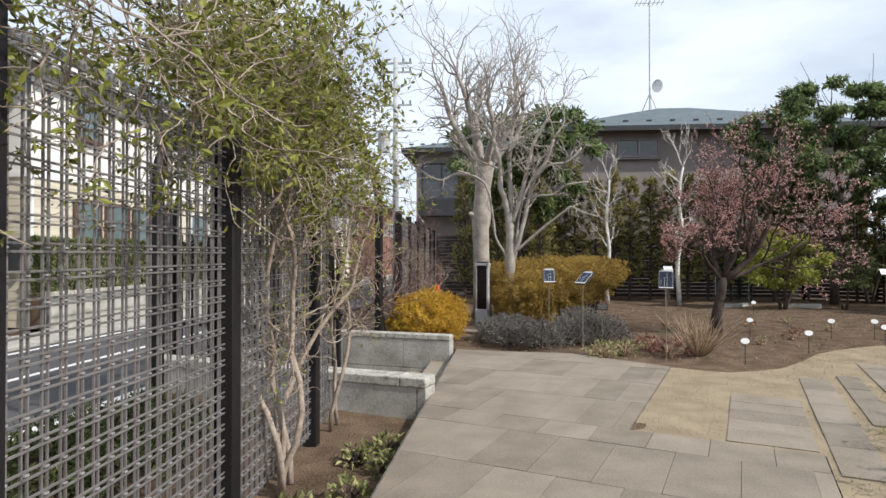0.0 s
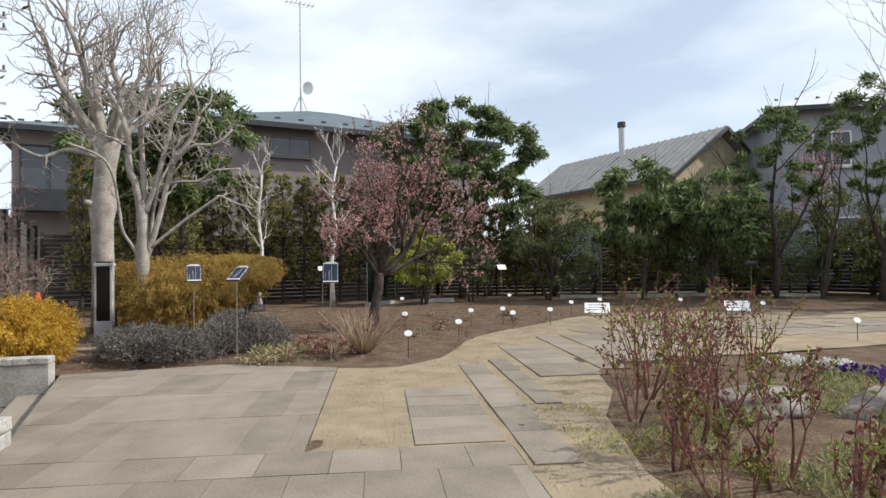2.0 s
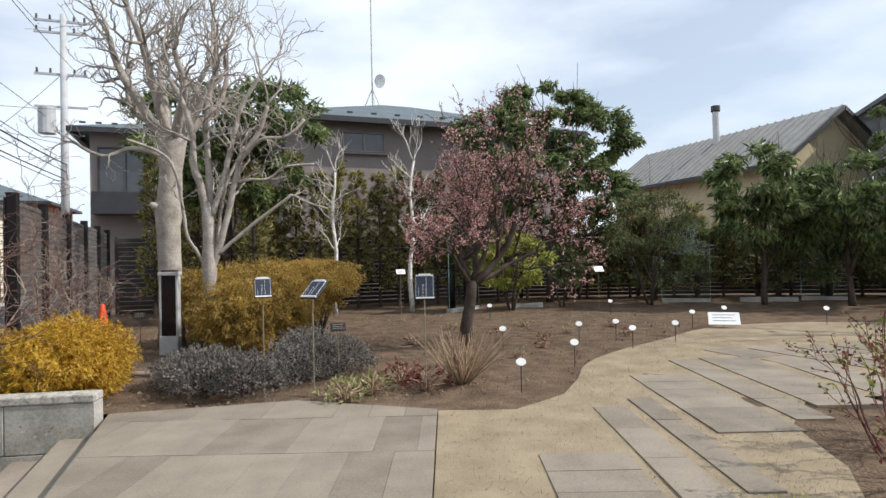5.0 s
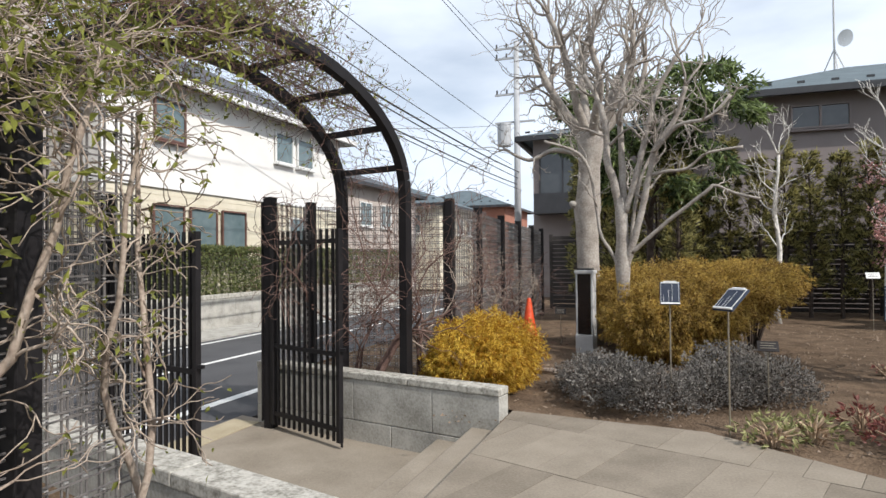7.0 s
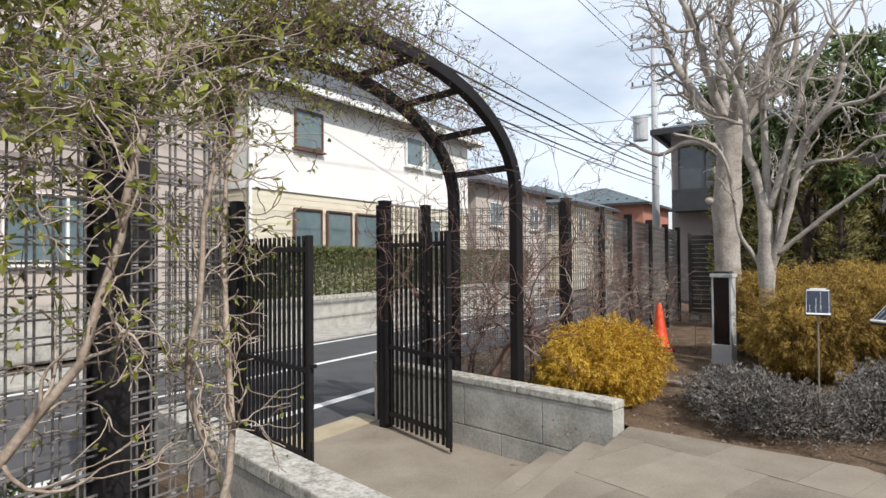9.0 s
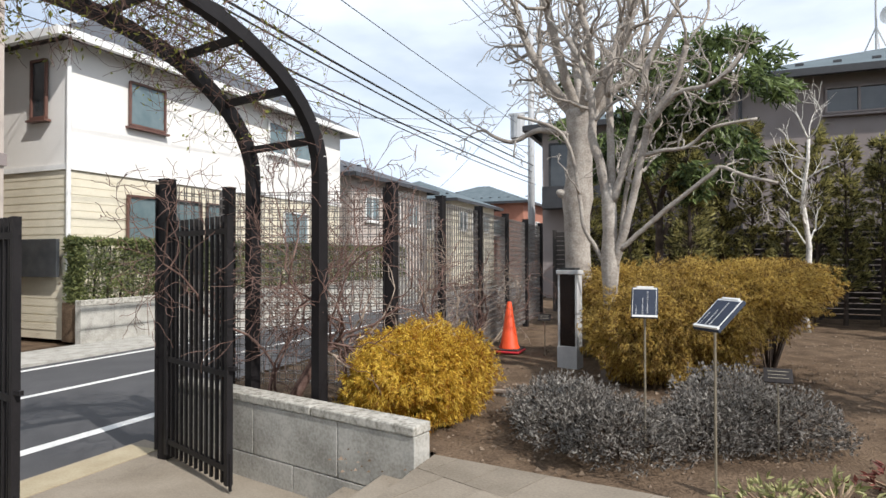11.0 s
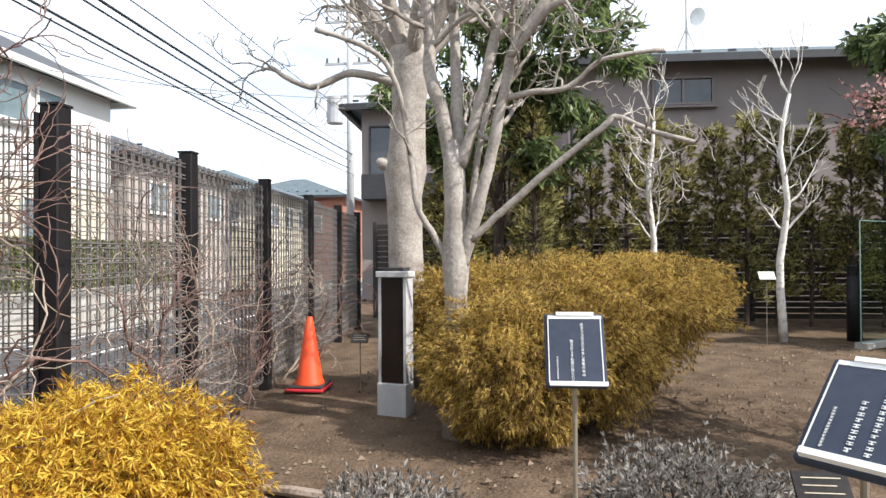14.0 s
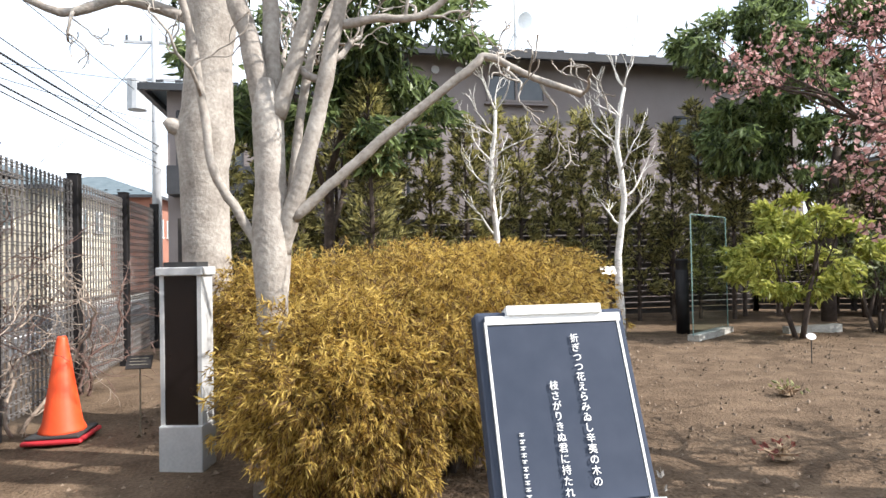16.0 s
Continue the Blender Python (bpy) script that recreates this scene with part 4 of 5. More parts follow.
def mound(name, label, category, lobes, material, count, llen, lwid, seed, droop=0.5, strands=3, bark=M_BARK_D, lay=0.35):
    """A rounded shrub: inner twigs and a dense coat of hanging sprays over several lobes, thinner at the foot."""
    r_ = random.Random(seed)
    root = thing(name, label, category)
    tw = Build()
    for c, rad, share in lobes:
        for _ in range(int(24 * share) + 4):
            d = rand_dir(r_, 0.35)
            d.z = abs(d.z)
            e = (c[0] + d.x * rad[0] * 0.85, c[1] + d.y * rad[1] * 0.85, max(0.03, c[2] + d.z * rad[2] * 0.85))
            mid = (c[0] + d.x * rad[0] * 0.4, c[1] + d.y * rad[1] * 0.4, c[2] * 0.6 + d.z * rad[2] * 0.5)
            tw.tube([(c[0] + d.x * 0.06, c[1] + d.y * 0.06, -0.02), mid, e], [0.014, 0.009, 0.004], 4, False)
    part("stem_mass", tw, bark, root)
    b = Build()
    for c, rad, share in lobes:
        n = int(count * share)
        for _ in range(n):
            d = rand_dir(r_)
            if c[2] + d.z * rad[2] < 0.02:
                continue
            lump = 1.0 + 0.3 * noise.noise(Vector((d.x * 3.2 + seed, d.y * 3.2, d.z * 3.2 + c[0]))) + 0.3 * noise.noise(d * 8.0 + Vector((seed, 0, 0)))
            k = lump * (1 - lay * r_.random() ** 2)
            p = Vector((c[0] + d.x * rad[0] * k, c[1] + d.y * rad[1] * k, c[2] + d.z * rad[2] * k))
            if p.z < 0.02:
                continue
            base = (d * 0.9 + rand_dir(r_) * 0.8).normalized()
            for _s in range(strands):
                dd = (base + rand_dir(r_) * 0.55 - Vector((0, 0, droop * r_.random()))).normalized()
                rand_leaf(b, p, dd, llen * r_.uniform(0.6, 1.3), lwid * r_.uniform(0.7, 1.3))
    part("foliage", b, material, root)
    return root


mound("golden_bush", "rounded bright golden thread-leaf cypress bush beside the wall", "bush", [((-0.82, 8.98, 0.28), (0.52, 0.52, 0.42), 1.0), ((-0.66, 9.2, 0.34), (0.44, 0.48, 0.4), 0.5), ((-0.98, 9.2, 0.3), (0.4, 0.4, 0.36), 0.4)], L_GOLD, 13000, 0.05, 0.007, 3, 1.3, 5)
mound("ochre_bush", "broad ochre-green thread-leaf cypress bush around the tree", "bush", [((0.9, 11.25, 0.5), (0.6, 0.6, 0.52), 0.8), ((1.7, 12.1, 0.86), (0.85, 0.85, 0.4), 0.9), ((2.2, 12.75, 0.98), (0.66, 0.75, 0.3), 0.5), ((0.5, 12.5, 0.68), (0.55, 0.55, 0.56), 0.5), ((1.1, 12.8, 0.8), (0.9, 0.7, 0.46), 0.5), ((1.45, 11.45, 0.55), (0.55, 0.5, 0.45), 0.4)], L_OLIVE, 21000, 0.05, 0.007, 4, 1.2, 5)
mound("grey_shrub", "low silvery grey-green shrub at the edge of the terrace", "shrub", [((0.55, 8.85, 0.1), (0.42, 0.45, 0.3), 0.7), ((0.9, 8.65, 0.08), (0.42, 0.42, 0.28), 0.6), ((0.35, 9.3, 0.08), (0.4, 0.4, 0.28), 0.5)], L_GREY, 7000, 0.032, 0.009, 6, -0.5, 4)
mound("grey_shrub", "low dark silvery-green shrub behind the sign stakes", "shrub", [((1.6, 9.4, 0.12), (0.42, 0.5, 0.36), 0.7), ((1.92, 9.3, 0.08), (0.42, 0.42, 0.3), 0.6), ((1.4, 9.0, 0.08), (0.36, 0.36, 0.27), 0.5)], L_GREY, 7000, 0.032, 0.009, 7, -0.5, 4)
for i, (x, y) in enumerate(((2.05, 8.05), (2.45, 8.45), (1.75, 7.85), (2.6, 8.0))):
    mound("sprawling_plant", "sprawling low plant with twisted stems and few leaves", "plant", [((x, y, 0.03), (0.24, 0.22, 0.16), 1.0)], L_GRASS if i % 2 == 0 else L_RED, 130, 0.06, 0.02, 40 + i, 0.0, 3, M_TWIG)
for i, (x, y) in enumerate(((-0.62, 4.0), (-0.5, 3.3), (-0.35, 3.8), (-0.75, 3.0), (-0.45, 4.3), (-0.55, 2.5))):
    bed = mound("bed_plant", "small leafy green plant in the low bed", "plant", [((0, 0, 0.02), (0.14, 0.14, 0.1), 1.0)], L_GRASS, 120, 0.055, 0.03, 60 + i, 0.0, 2)
    bed.location = (x, y, -0.2)


def twig_clump(x, y, h, r, n, seed, name, label, material):
    r_ = random.Random(seed)
    root = thing(name, label, "shrub", at=(x, y, -0.03))
    b = Build()
    for _ in range(n):
        a, s = r_.uniform(0, 6.28), r_.random()
        d = Vector((math.cos(a) * s * r, math.sin(a) * s * r, h * r_.uniform(0.55, 1.0)))
        p0 = Vector((math.cos(a) * 0.1 * s, math.sin(a) * 0.1 * s, 0))
        b.tube([p0, p0 + d * 0.5 + rand_dir(r_) * 0.03, p0 + d + rand_dir(r_) * 0.05], [0.006, 0.005, 0.002], 4, False)
        if r_.random() < 0.6:
            q = p0 + d * r_.uniform(0.4, 0.8)
            b.tube([q, q + (d.normalized() + rand_dir(r_) * 0.6) * 0.15], [0.003, 0.0015], 3, False)
    part("stem_mass", b, material, root)
    return root


for i, (x, y) in enumerate(((4.3, 9.3), (5.0, 9.9), (5.4, 10.6), (6.2, 11.2), (5.0, 11.6), (6.8, 10.4), (4.6, 12.6), (3.4, 11.2), (7.4, 11.6), (6.0, 12.4))):
    mound("bed_weed", "small low weed with curled brown leaves in the soil", "plant", [((x, y, 0.0), (0.13, 0.13, 0.08), 1.0)], L_GRASS if i % 3 == 0 else L_RED, 45, 0.05, 0.022, 80 + i, 0.0, 2, M_TWIG)
twig_clump(3.05, 8.2, 0.55, 0.45, 150, 9, "dry_twig_shrub", "fan of bare straw-brown twigs in front of the plum", M_TWIG)


def rose(x, y, h, seed, n=5, spread=0.4):
    r_ = random.Random(seed)
    root = thing("rose_bush", "pruned rose bush with reddish canes and a few young leaves", "rose bush", at=(x, y, -0.04), group="rose bushes")
    b, tips = Build(), []
    for k in range(n):
        a = r_.uniform(0, 6.28)
        grow(b, (0.05 * math.cos(a), 0.05 * math.sin(a), 0), (math.cos(a) * spread, math.sin(a) * spread, 1), h * r_.uniform(0.4, 0.6), 0.01, 2, 3, 0.6, r_, tips, 0.35, 0.2, 0.62, 5, False, 0.0025)
    part("cane_cluster", b, M_ROSE, root)
    f = Build()
    leaves_on(f, tips, 4, 0.034, 0.02, r_, 0, 0.015)
    part("leaves", f, L_RED, root, "small dark red young leaves")
    g = Build()
    leaves_on(g, tips[: len(tips) // 2], 7, 0.035, 0.02, r_, 0, 0.04)
    part("green_leaves", g, L_VINE, root)
    return root


for i, (x, y, h) in enumerate(((3.75, 4.05, 0.85), (4.3, 4.5, 0.95), (4.0, 3.55, 0.8), (4.7, 4.9, 0.9), (5.3, 5.0, 0.95), (6.4, 5.1, 0.95), (5.8, 5.3, 0.9), (3.2, 3.2, 0.6), (3.45, 2.75, 0.75), (2.95, 2.6, 0.5), (3.0, 2.2, 0.6), (4.3, 3.8, 0.85), (3.6, 3.4, 0.7))):
    rose(x, y, h, 100 + i)


def small_leaf_patch(name, label, area, count, llen, lwid, material, seed, h=0.12, kind="stuff", least_u=-9.0):
    """Upright blades over a patch of ground with bare gaps."""
    r_ = random.Random(seed)
    b = Build()
    x0, y0, x1, y1 = area
    for _ in range(count):
        x, y = r_.uniform(x0, x1), r_.uniform(y0, y1)
        if U.x * x + U.y * y < least_u or noise.noise(Vector((x * 1.4, y * 1.4, seed))) < -0.12:
            continue
        d = rand_dir(r_, 0.9)
        rand_leaf(b, (x, y, -0.02 + r_.uniform(0, h * 0.4)), d, llen * r_.uniform(0.6, 1.3), lwid)
    return thing(name, label, "ground plants", b, material, kind=kind)


small_leaf_patch("groundcover", "tufted pale green groundcover among the rocks", (3.4, 0.9, 8.5, 4.2), 26000, 0.085, 0.011, L_GRASS, 2)
small_leaf_patch("lawn_weeds", "thin yellow-green grass at the lawn's edge", (2.5, 2.5, 3.6, 4.6), 2600, 0.05, 0.006, L_LIME, 4, 0.05, least_u=1.5)


def inside(x, y, poly):
    hit = False
    for (x0, y0), (x1, y1) in zip(poly, poly[1:] + poly[:1]):
        if (y0 > y) != (y1 > y) and x < (x1 - x0) * (y - y0) / (y1 - y0) + x0:
            hit = not hit
    return hit


gr, gb_ = random.Random(55), Build()
for _ in range(70000):
    x, y = gr.uniform(1.4, 8.0), gr.uniform(3.0, 10.4)
    if inside(x, y, LAWN):
        rand_leaf(gb_, (x, y, -0.016), rand_dir(gr, 0.5), gr.uniform(0.012, 0.032), 0.003)
thing("lawn_blades", "short straw-coloured dormant grass blades", "grass", gb_, mat("straw", (0.22, 0.17, 0.1), (0.5, 0.42, 0.28), 0.95, 3, 60, 0.0, per="island", spread=0.3, spec=0.1), kind="stuff")
for i in range(26):
    x, y = 6.6 + 0.3 * rng.uniform(-1, 1), 4.9 - i * 0.09
    pn = thing("pansy", "low violet pansy in flower" if i > 6 else "low white pansy in flower", "flower", group="pansies at the border", at=(x, y, -0.03))
    g, f = Build(), Build()
    for _ in range(26):
        rand_leaf(g, (rng.uniform(-.08, .08), rng.uniform(-.08, .08), rng.uniform(0, .06)), rand_dir(rng, 0.6), 0.05, 0.025)
    for _ in range(10):
        c = Vector((rng.uniform(-.09, .09), rng.uniform(-.09, .09), rng.uniform(0.08, .14)))
        for k in range(5):
            rand_leaf(f, c, rand_dir(rng, 0.2), 0.032, 0.032)
    part("leaves", g, L_GRASS, pn)
    part("petals", f, L_PURPLE if i > 6 else L_WHITE, pn)


def rock(x, y, rx, ry, rz, seed, label, rot=0):
    b = bmesh.new()
    bmesh.ops.create_icosphere(b, subdivisions=4, radius=1)
    for v in b.verts:
        q = v.co * 1.3 + Vector((seed, 0, 0))
        k = 1 + 0.3 * noise.noise(q) + 0.1 * noise.noise(q * 3) + 0.03 * noise.noise(q * 9)
        v.co = Vector((v.co.x * rx * k, v.co.y * ry * k, v.co.z * rz * k))
    me = bpy.data.meshes.new("garden_rock")
    b.to_mesh(me)
    b.free()
    me.materials.append(M_ROCK)
    me.polygons.foreach_set("use_smooth", [True] * len(me.polygons))
    ob = tagged(new("garden_rock", me), label, "rock", "rocks in the bed")
    ob.matrix_world = pose(x, y, 0.0, 0, 0, rot)


rock(4.85, 3.85, 0.42, 0.3, 0.14, 1, "flat grey stepping rock under the roses")
rock(5.6, 3.15, 0.5, 0.32, 0.17, 5, "smooth rounded brown-grey garden rock", -40)
rock(4.9, 2.35, 0.32, 0.36, 0.24, 9, "dark rounded garden rock in groundcover")

# leafy trees around the garden
evergreen("round_evergreen", "large glossy dark green broadleaf tree", (9.3, 17.3, 0), 5.6, [((0, 0, 5.4), (1.5, 1.2, 0.75), 1.0), ((-1.5, 0, 4.6), (1.1, 1.0, 0.9), 0.8), ((1.6, 0, 4.8), (1.2, 1.1, 0.9), 0.9), ((0, -0.2, 3.9), (1.8, 1.2, 0.9), 1.0), ((-1.3, -0.3, 3.1), (1.0, 0.9, 0.8), 0.7), ((1.4, -0.1, 3.3), (1.1, 1.0, 0.8), 0.7)], L_EVER, 5200, 0.19, 0.055, 0.13, seed=31, droop=0.8)
evergreen("leafy_shrub", "loose yellow-green broadleaf shrub on several stems", (7.3, 15.6, 0), 1.7, [((0, 0, 1.15), (0.95, 0.85, 0.62), 1.3), ((0.0, 0, 1.65), (0.5, 0.5, 0.35), 0.5)], L_LIME, 2600, 0.14, 0.05, 0.04, seed=32, stems=3)
evergreen("backing_evergreen", "broadleaf evergreen tree behind the pale trunks", (0.7, 16.2, 0), 4.5, [((-0.6, 0, 4.0), (1.3, 1.1, 1.0), 1.0), ((0.9, 0, 4.4), (1.2, 1.1, 1.0), 1.0), ((0.3, 0, 3.1), (1.5, 1.1, 0.8), 0.8)], L_EVER, 4200, 0.2, 0.06, 0.1, seed=33, droop=0.6)
evergreen("glossy_tree", "low glossy green tree with drooping leaves", (13.0, 13.4, 0), 3.2, [((0, 0, 3.0), (1.2, 1.2, 0.9), 1.0), ((0.3, 0, 2.2), (1.4, 1.3, 0.8), 1.0)], L_EVER, 4000, 0.22, 0.06, 0.08, seed=34, droop=0.9)
evergreen("glossy_tree", "low dark green tree with drooping leaves beside the fence", (14.5, 12.3, 0), 3.0, [((0, 0, 2.6), (1.2, 1.2, 0.9), 1.0), ((0.2, 0, 1.9), (1.3, 1.3, 0.7), 1.0)], L_EVER, 4000, 0.22, 0.06, 0.08, seed=35, droop=0.9)
evergreen("pruned_tree", "pruned evergreen with open tiers of leaves", (16.6, 12.0, 0), 5.0, [((0, 0, 4.7), (0.9, 0.9, 0.6), 0.8), ((-0.6, 0.4, 3.8), (0.7, 0.7, 0.5), 0.5), ((0.6, -0.3, 3.3), (0.7, 0.7, 0.5), 0.5)], L_EVER, 2600, 0.15, 0.05, 0.1, seed=36)
evergreen("pruned_tree", "tall pruned evergreen with open tiers of leaves", (17.6, 9.7, 0), 5.4, [((0, 0, 5.2), (0.9, 0.9, 0.6), 0.8), ((-0.7, 0.6, 4.3), (0.8, 0.8, 0.5), 0.5), ((0.7, -0.5, 3.8), (0.8, 0.8, 0.5), 0.5), ((0, 0, 3.2), (0.8, 0.8, 0.4), 0.5)], L_EVER, 2600, 0.15, 0.05, 0.12, seed=37)
evergreen("pruned_tree", "tall dark evergreen near the birch", (18.0, 6.6, 0), 5.8, [((0, 0, 5.6), (1.0, 1.0, 0.7), 0.8), ((-0.7, 0.6, 4.5), (1.0, 1.0, 0.6), 0.7), ((0.7, -0.5, 3.4), (1.2, 1.2, 0.8), 0.8), ((0, 0, 2.2), (1.2, 1.2, 0.9), 0.8)], L_EVER, 3000, 0.15, 0.05, 0.12, seed=38)
evergreen("airy_shrub", "airy olive-green shrub before the boundary fence", (11.1, 15.2, 0), 2.4, [((0, 0, 2.1), (1.2, 0.9, 0.8), 1.0), ((0.2, 0, 1.2), (1.1, 0.9, 0.6), 0.6)], L_HEDGE, 3200, 0.1, 0.04, 0.04, seed=39, stems=3)
evergreen("small_shrub", "small thin-leaved green shrub in the soil", (8.9, 15.9, 0), 1.3, [((0, 0, 1.0), (0.6, 0.6, 0.5), 1.0)], L_HEDGE, 500, 0.12, 0.04, 0.03, seed=40, stems=3)
for i, (x, y, h) in enumerate(((16.0, 14.0, 3.2), (18.5, 11.8, 3.2), (19.0, 8.4, 3.0), (19.3, 5.0, 3.0), (12.2, 16.4, 3.0), (15.2, 14.9, 2.6), (17.4, 13.2, 2.8), (18.9, 10.2, 2.6), (10.4, 17.6, 3.0), (19.6, 7.0, 2.6))):
    evergreen("boundary_shrub", "dark leafy shrub along the boundary fence", (x, y, 0), h, [((0, 0, h * 0.7), (1.2, 1.1, h * 0.28), 1.0), ((0.2, 0, h * 0.35), (1.2, 1.0, h * 0.25), 0.8)], L_HEDGE, 2200, 0.12, 0.045, 0.05, seed=50 + i, stems=2)
r_ = random.Random(77)
pl2 = thing("bare_plum", "bare twiggy tree with sparse pinkish blossom", "tree", at=(17.2, 11.0, 0))
pb_, pt_ = Build(), []
grow(pb_, (0, 0, -0.05), (0.05, 0, 1), 2.0, 0.08, 4, 4, 0.6, r_, pt_, 0.3, 0.2, 0.62, 6, False, 0.004)
part("trunk", pb_, M_BARK_D, pl2)
pf_ = Build()
leaves_on(pf_, pt_, 6, 0.05, 0.045, r_, 0, 0.03)
part("blossom", pf_, L_PINK, pl2)


def thuja(x, y, h, r, seed):
    r_ = random.Random(seed)
    root = thing("hedge_conifer", "upright dark green conifer in the screening row", "conifer", at=(x, y, 0), group="screening conifers")
    t = Build().tube([(0, 0, -0.05), (0.03, 0, h * 0.5), (0, 0, h * 0.93)], [0.045, 0.03, 0.01], 6)
    b = Build()
    for _ in range(150):
        z = h * (0.12 + 0.88 * r_.random() ** 0.85)
        k = r * (1.15 - 0.75 * (z / h) ** 1.6) * r_.uniform(0.35, 1.0)
        a = r_.uniform(0, 6.28)
        c = Vector((k * math.cos(a), k * math.sin(a), z))
        t.tube([(0, 0, z - 0.12), c], [0.008, 0.004], 3, False)
        for _k in range(28):
            d = (Vector((math.cos(a), math.sin(a), 0.7)) + rand_dir(r_) * 0.9).normalized()
            rand_leaf(b, c + rand_dir(r_) * 0.11 * r_.random(), d, 0.13 * r_.uniform(0.6, 1.2), 0.032)
    part("trunk", t, M_BARK_D, root)
    part("foliage", b, L_CONIF, root)


for i in range(19):
    thuja(-0.9 + i * 0.56 + rng.uniform(-0.1, 0.1), 18.4 + rng.uniform(-0.2, 0.2), rng.uniform(3.1, 4.1), 0.36, 200 + i)
HEDGE = [(10.2, 18.5), (14.2, 16.5), (19.2, 12.8), (20.6, 4.5)]
for k, (a, c) in enumerate(zip(HEDGE[:-1], HEDGE[1:])):
    for i in range(7):
        f = (i + 0.5) / 7
        thuja(a[0] + (c[0] - a[0]) * f, a[1] + (c[1] - a[1]) * f, rng.uniform(2.1, 3.0), 0.5, 320 + 10 * k + i)
thuja(1.25, 15.6, 3.4, 0.4, 300)
thuja(0.1, 17.2, 3.6, 0.4, 301)


def box_hedge(name, label, x0, y0, x1, y1, z0, z1, count, seed, llen=0.07, material=L_HEDGE):
    r_ = random.Random(seed)
    root = thing(name, label, "hedge", at=(0, 0, 0))
    core, b = Build(), Build()
    for i in range(int((y1 - y0) * 3)):
        y = y0 + 0.15 + i / 3
        core.tube([((x0 + x1) / 2, y, z0 - 0.05), ((x0 + x1) / 2 + r_.uniform(-.2, .2), y, z1 - 0.1)], [0.03, 0.01], 5)
    for _ in range(count):
        x, y, z = r_.uniform(x0, x1), r_.uniform(y0, y1), r_.uniform(z0, z1)
        k = r_.random()
        if k < 0.45:
            x = x1 - 0.12 * r_.random()
        elif k < 0.8:
            z = z1 - 0.12 * r_.random()
        elif k < 0.9:
            y = y0 + 0.1 * r_.random()
        z += 0.07 * noise.noise(Vector((x * 2, y * 2, 0)))
        x += 0.09 * noise.noise(Vector((z * 2, y * 2, 5)))
        rand_leaf(b, (x, y, z), rand_dir(r_, 0.3), llen * r_.uniform(0.7, 1.3), llen * 0.5)
    part("stem_mass", core, M_BARK_D, root)
    part("foliage", b, material, root)


box_hedge("street_hedge", "clipped green hedge above the concrete wall", -11.3, 13.3, -10.8, 29, 0.34, 1.75, 30000, 5, 0.09)


# dark planting in the strip, added thick to stand in for shade on its soil
sp = random.Random(61)
for i in range(22):
    y = -4.6 + i * 0.44
    low = mound("street_shrub", "low dark evergreen shrub added to darken the shaded strip behind the lattice", "shrub", [((0, 0, 0.06), (0.42, 0.34, 0.26), 1.0), ((0.55, 0.1, 0.03), (0.36, 0.3, 0.18), 0.6)], L_HEDGE, 900, 0.055, 0.022, 500 + i, 0.2, 2)
    low.location = (-2.75 + sp.uniform(-0.12, 0.12), y, -0.2)


# ---- creepers ----
def creeper(name, label, start, path_d, height, seed, n, leafm, per, spread, wander=0.5, ln=0.5, thick=0.02, depth=3, kids=3, leaf=0.04, bark=M_VINE, first=5):
    """Woody stems that climb from a foot and branch over a stretch of the fence."""
    r_ = random.Random(seed)
    root = thing(name, label, "creeper", at=start)
    b, tips = Build(), []
    for k in range(n):
        p = Vector((r_.uniform(-0.04, 0.04), r_.uniform(-0.15, 0.15), 0))
        pts, rad = [p], [thick]
        d = Vector((r_.uniform(-0.02, 0.1), r_.uniform(-0.4, 0.4), 1)).normalized()
        steps = 12
        for i in range(steps):
            d = (d + rand_dir(r_) * wander * 0.5 + Vector((-0.25 * (pts[-1].x - 0.05), -0.12 * pts[-1].y, 0.3))).normalized()
            pts.append(pts[-1] + d * (height / steps))
            rad.append(thick * (1 - 0.6 * (i + 1) / steps))
        b.tube(pts, rad, 6)
        for i in range(first, steps + 1):
            for _ in range(2):
                dd = Vector((r_.uniform(-0.25, 0.35), r_.uniform(-1, 1) * spread, r_.uniform(-0.3, 1)))
                grow(b, pts[i], dd, ln * r_.uniform(0.6, 1.2), rad[i] * 0.45, depth - 1, kids, 0.8, r_, tips, 0.9, 0.0, 0.7, 5, False, 0.0025)
    part("stem_mass", b, bark, root, smooth=True)
    if per:
        f = Build()
        leaves_on(f, tips, per, leaf, leaf * 0.45, r_, 0.1, 0.05)
        part("leaves", f, leafm, root)
    return root


def canopy(name, label, centre, rad, seed, twigs, per, leafm, leaf=0.045, bark=M_VINE):
    """A tangled head of thin stems and young leaves resting on the fence top or arch."""
    r_ = random.Random(seed)
    root = thing(name, label, "creeper", at=centre)
    b, tips = Build(), []
    for _ in range(twigs):
        d = rand_dir(r_, 0.1)
        p = Vector((d.x * rad[0], d.y * rad[1], d.z * rad[2])) * r_.random() ** 0.5
        grow(b, p, rand_dir(r_, 0.3) + d * 0.4, r_.uniform(0.2, 0.42), 0.0045, 2, 3, 0.8, r_, tips, 0.7, 0.05, 0.7, 4, False, 0.0018)
    part("stem_mass", b, bark, root)
    f = Build()
    leaves_on(f, tips, per, leaf, leaf * 0.42, r_, 0.0, 0.05)
    part("leaves", f, leafm, root, "small young green leaves")
    return root


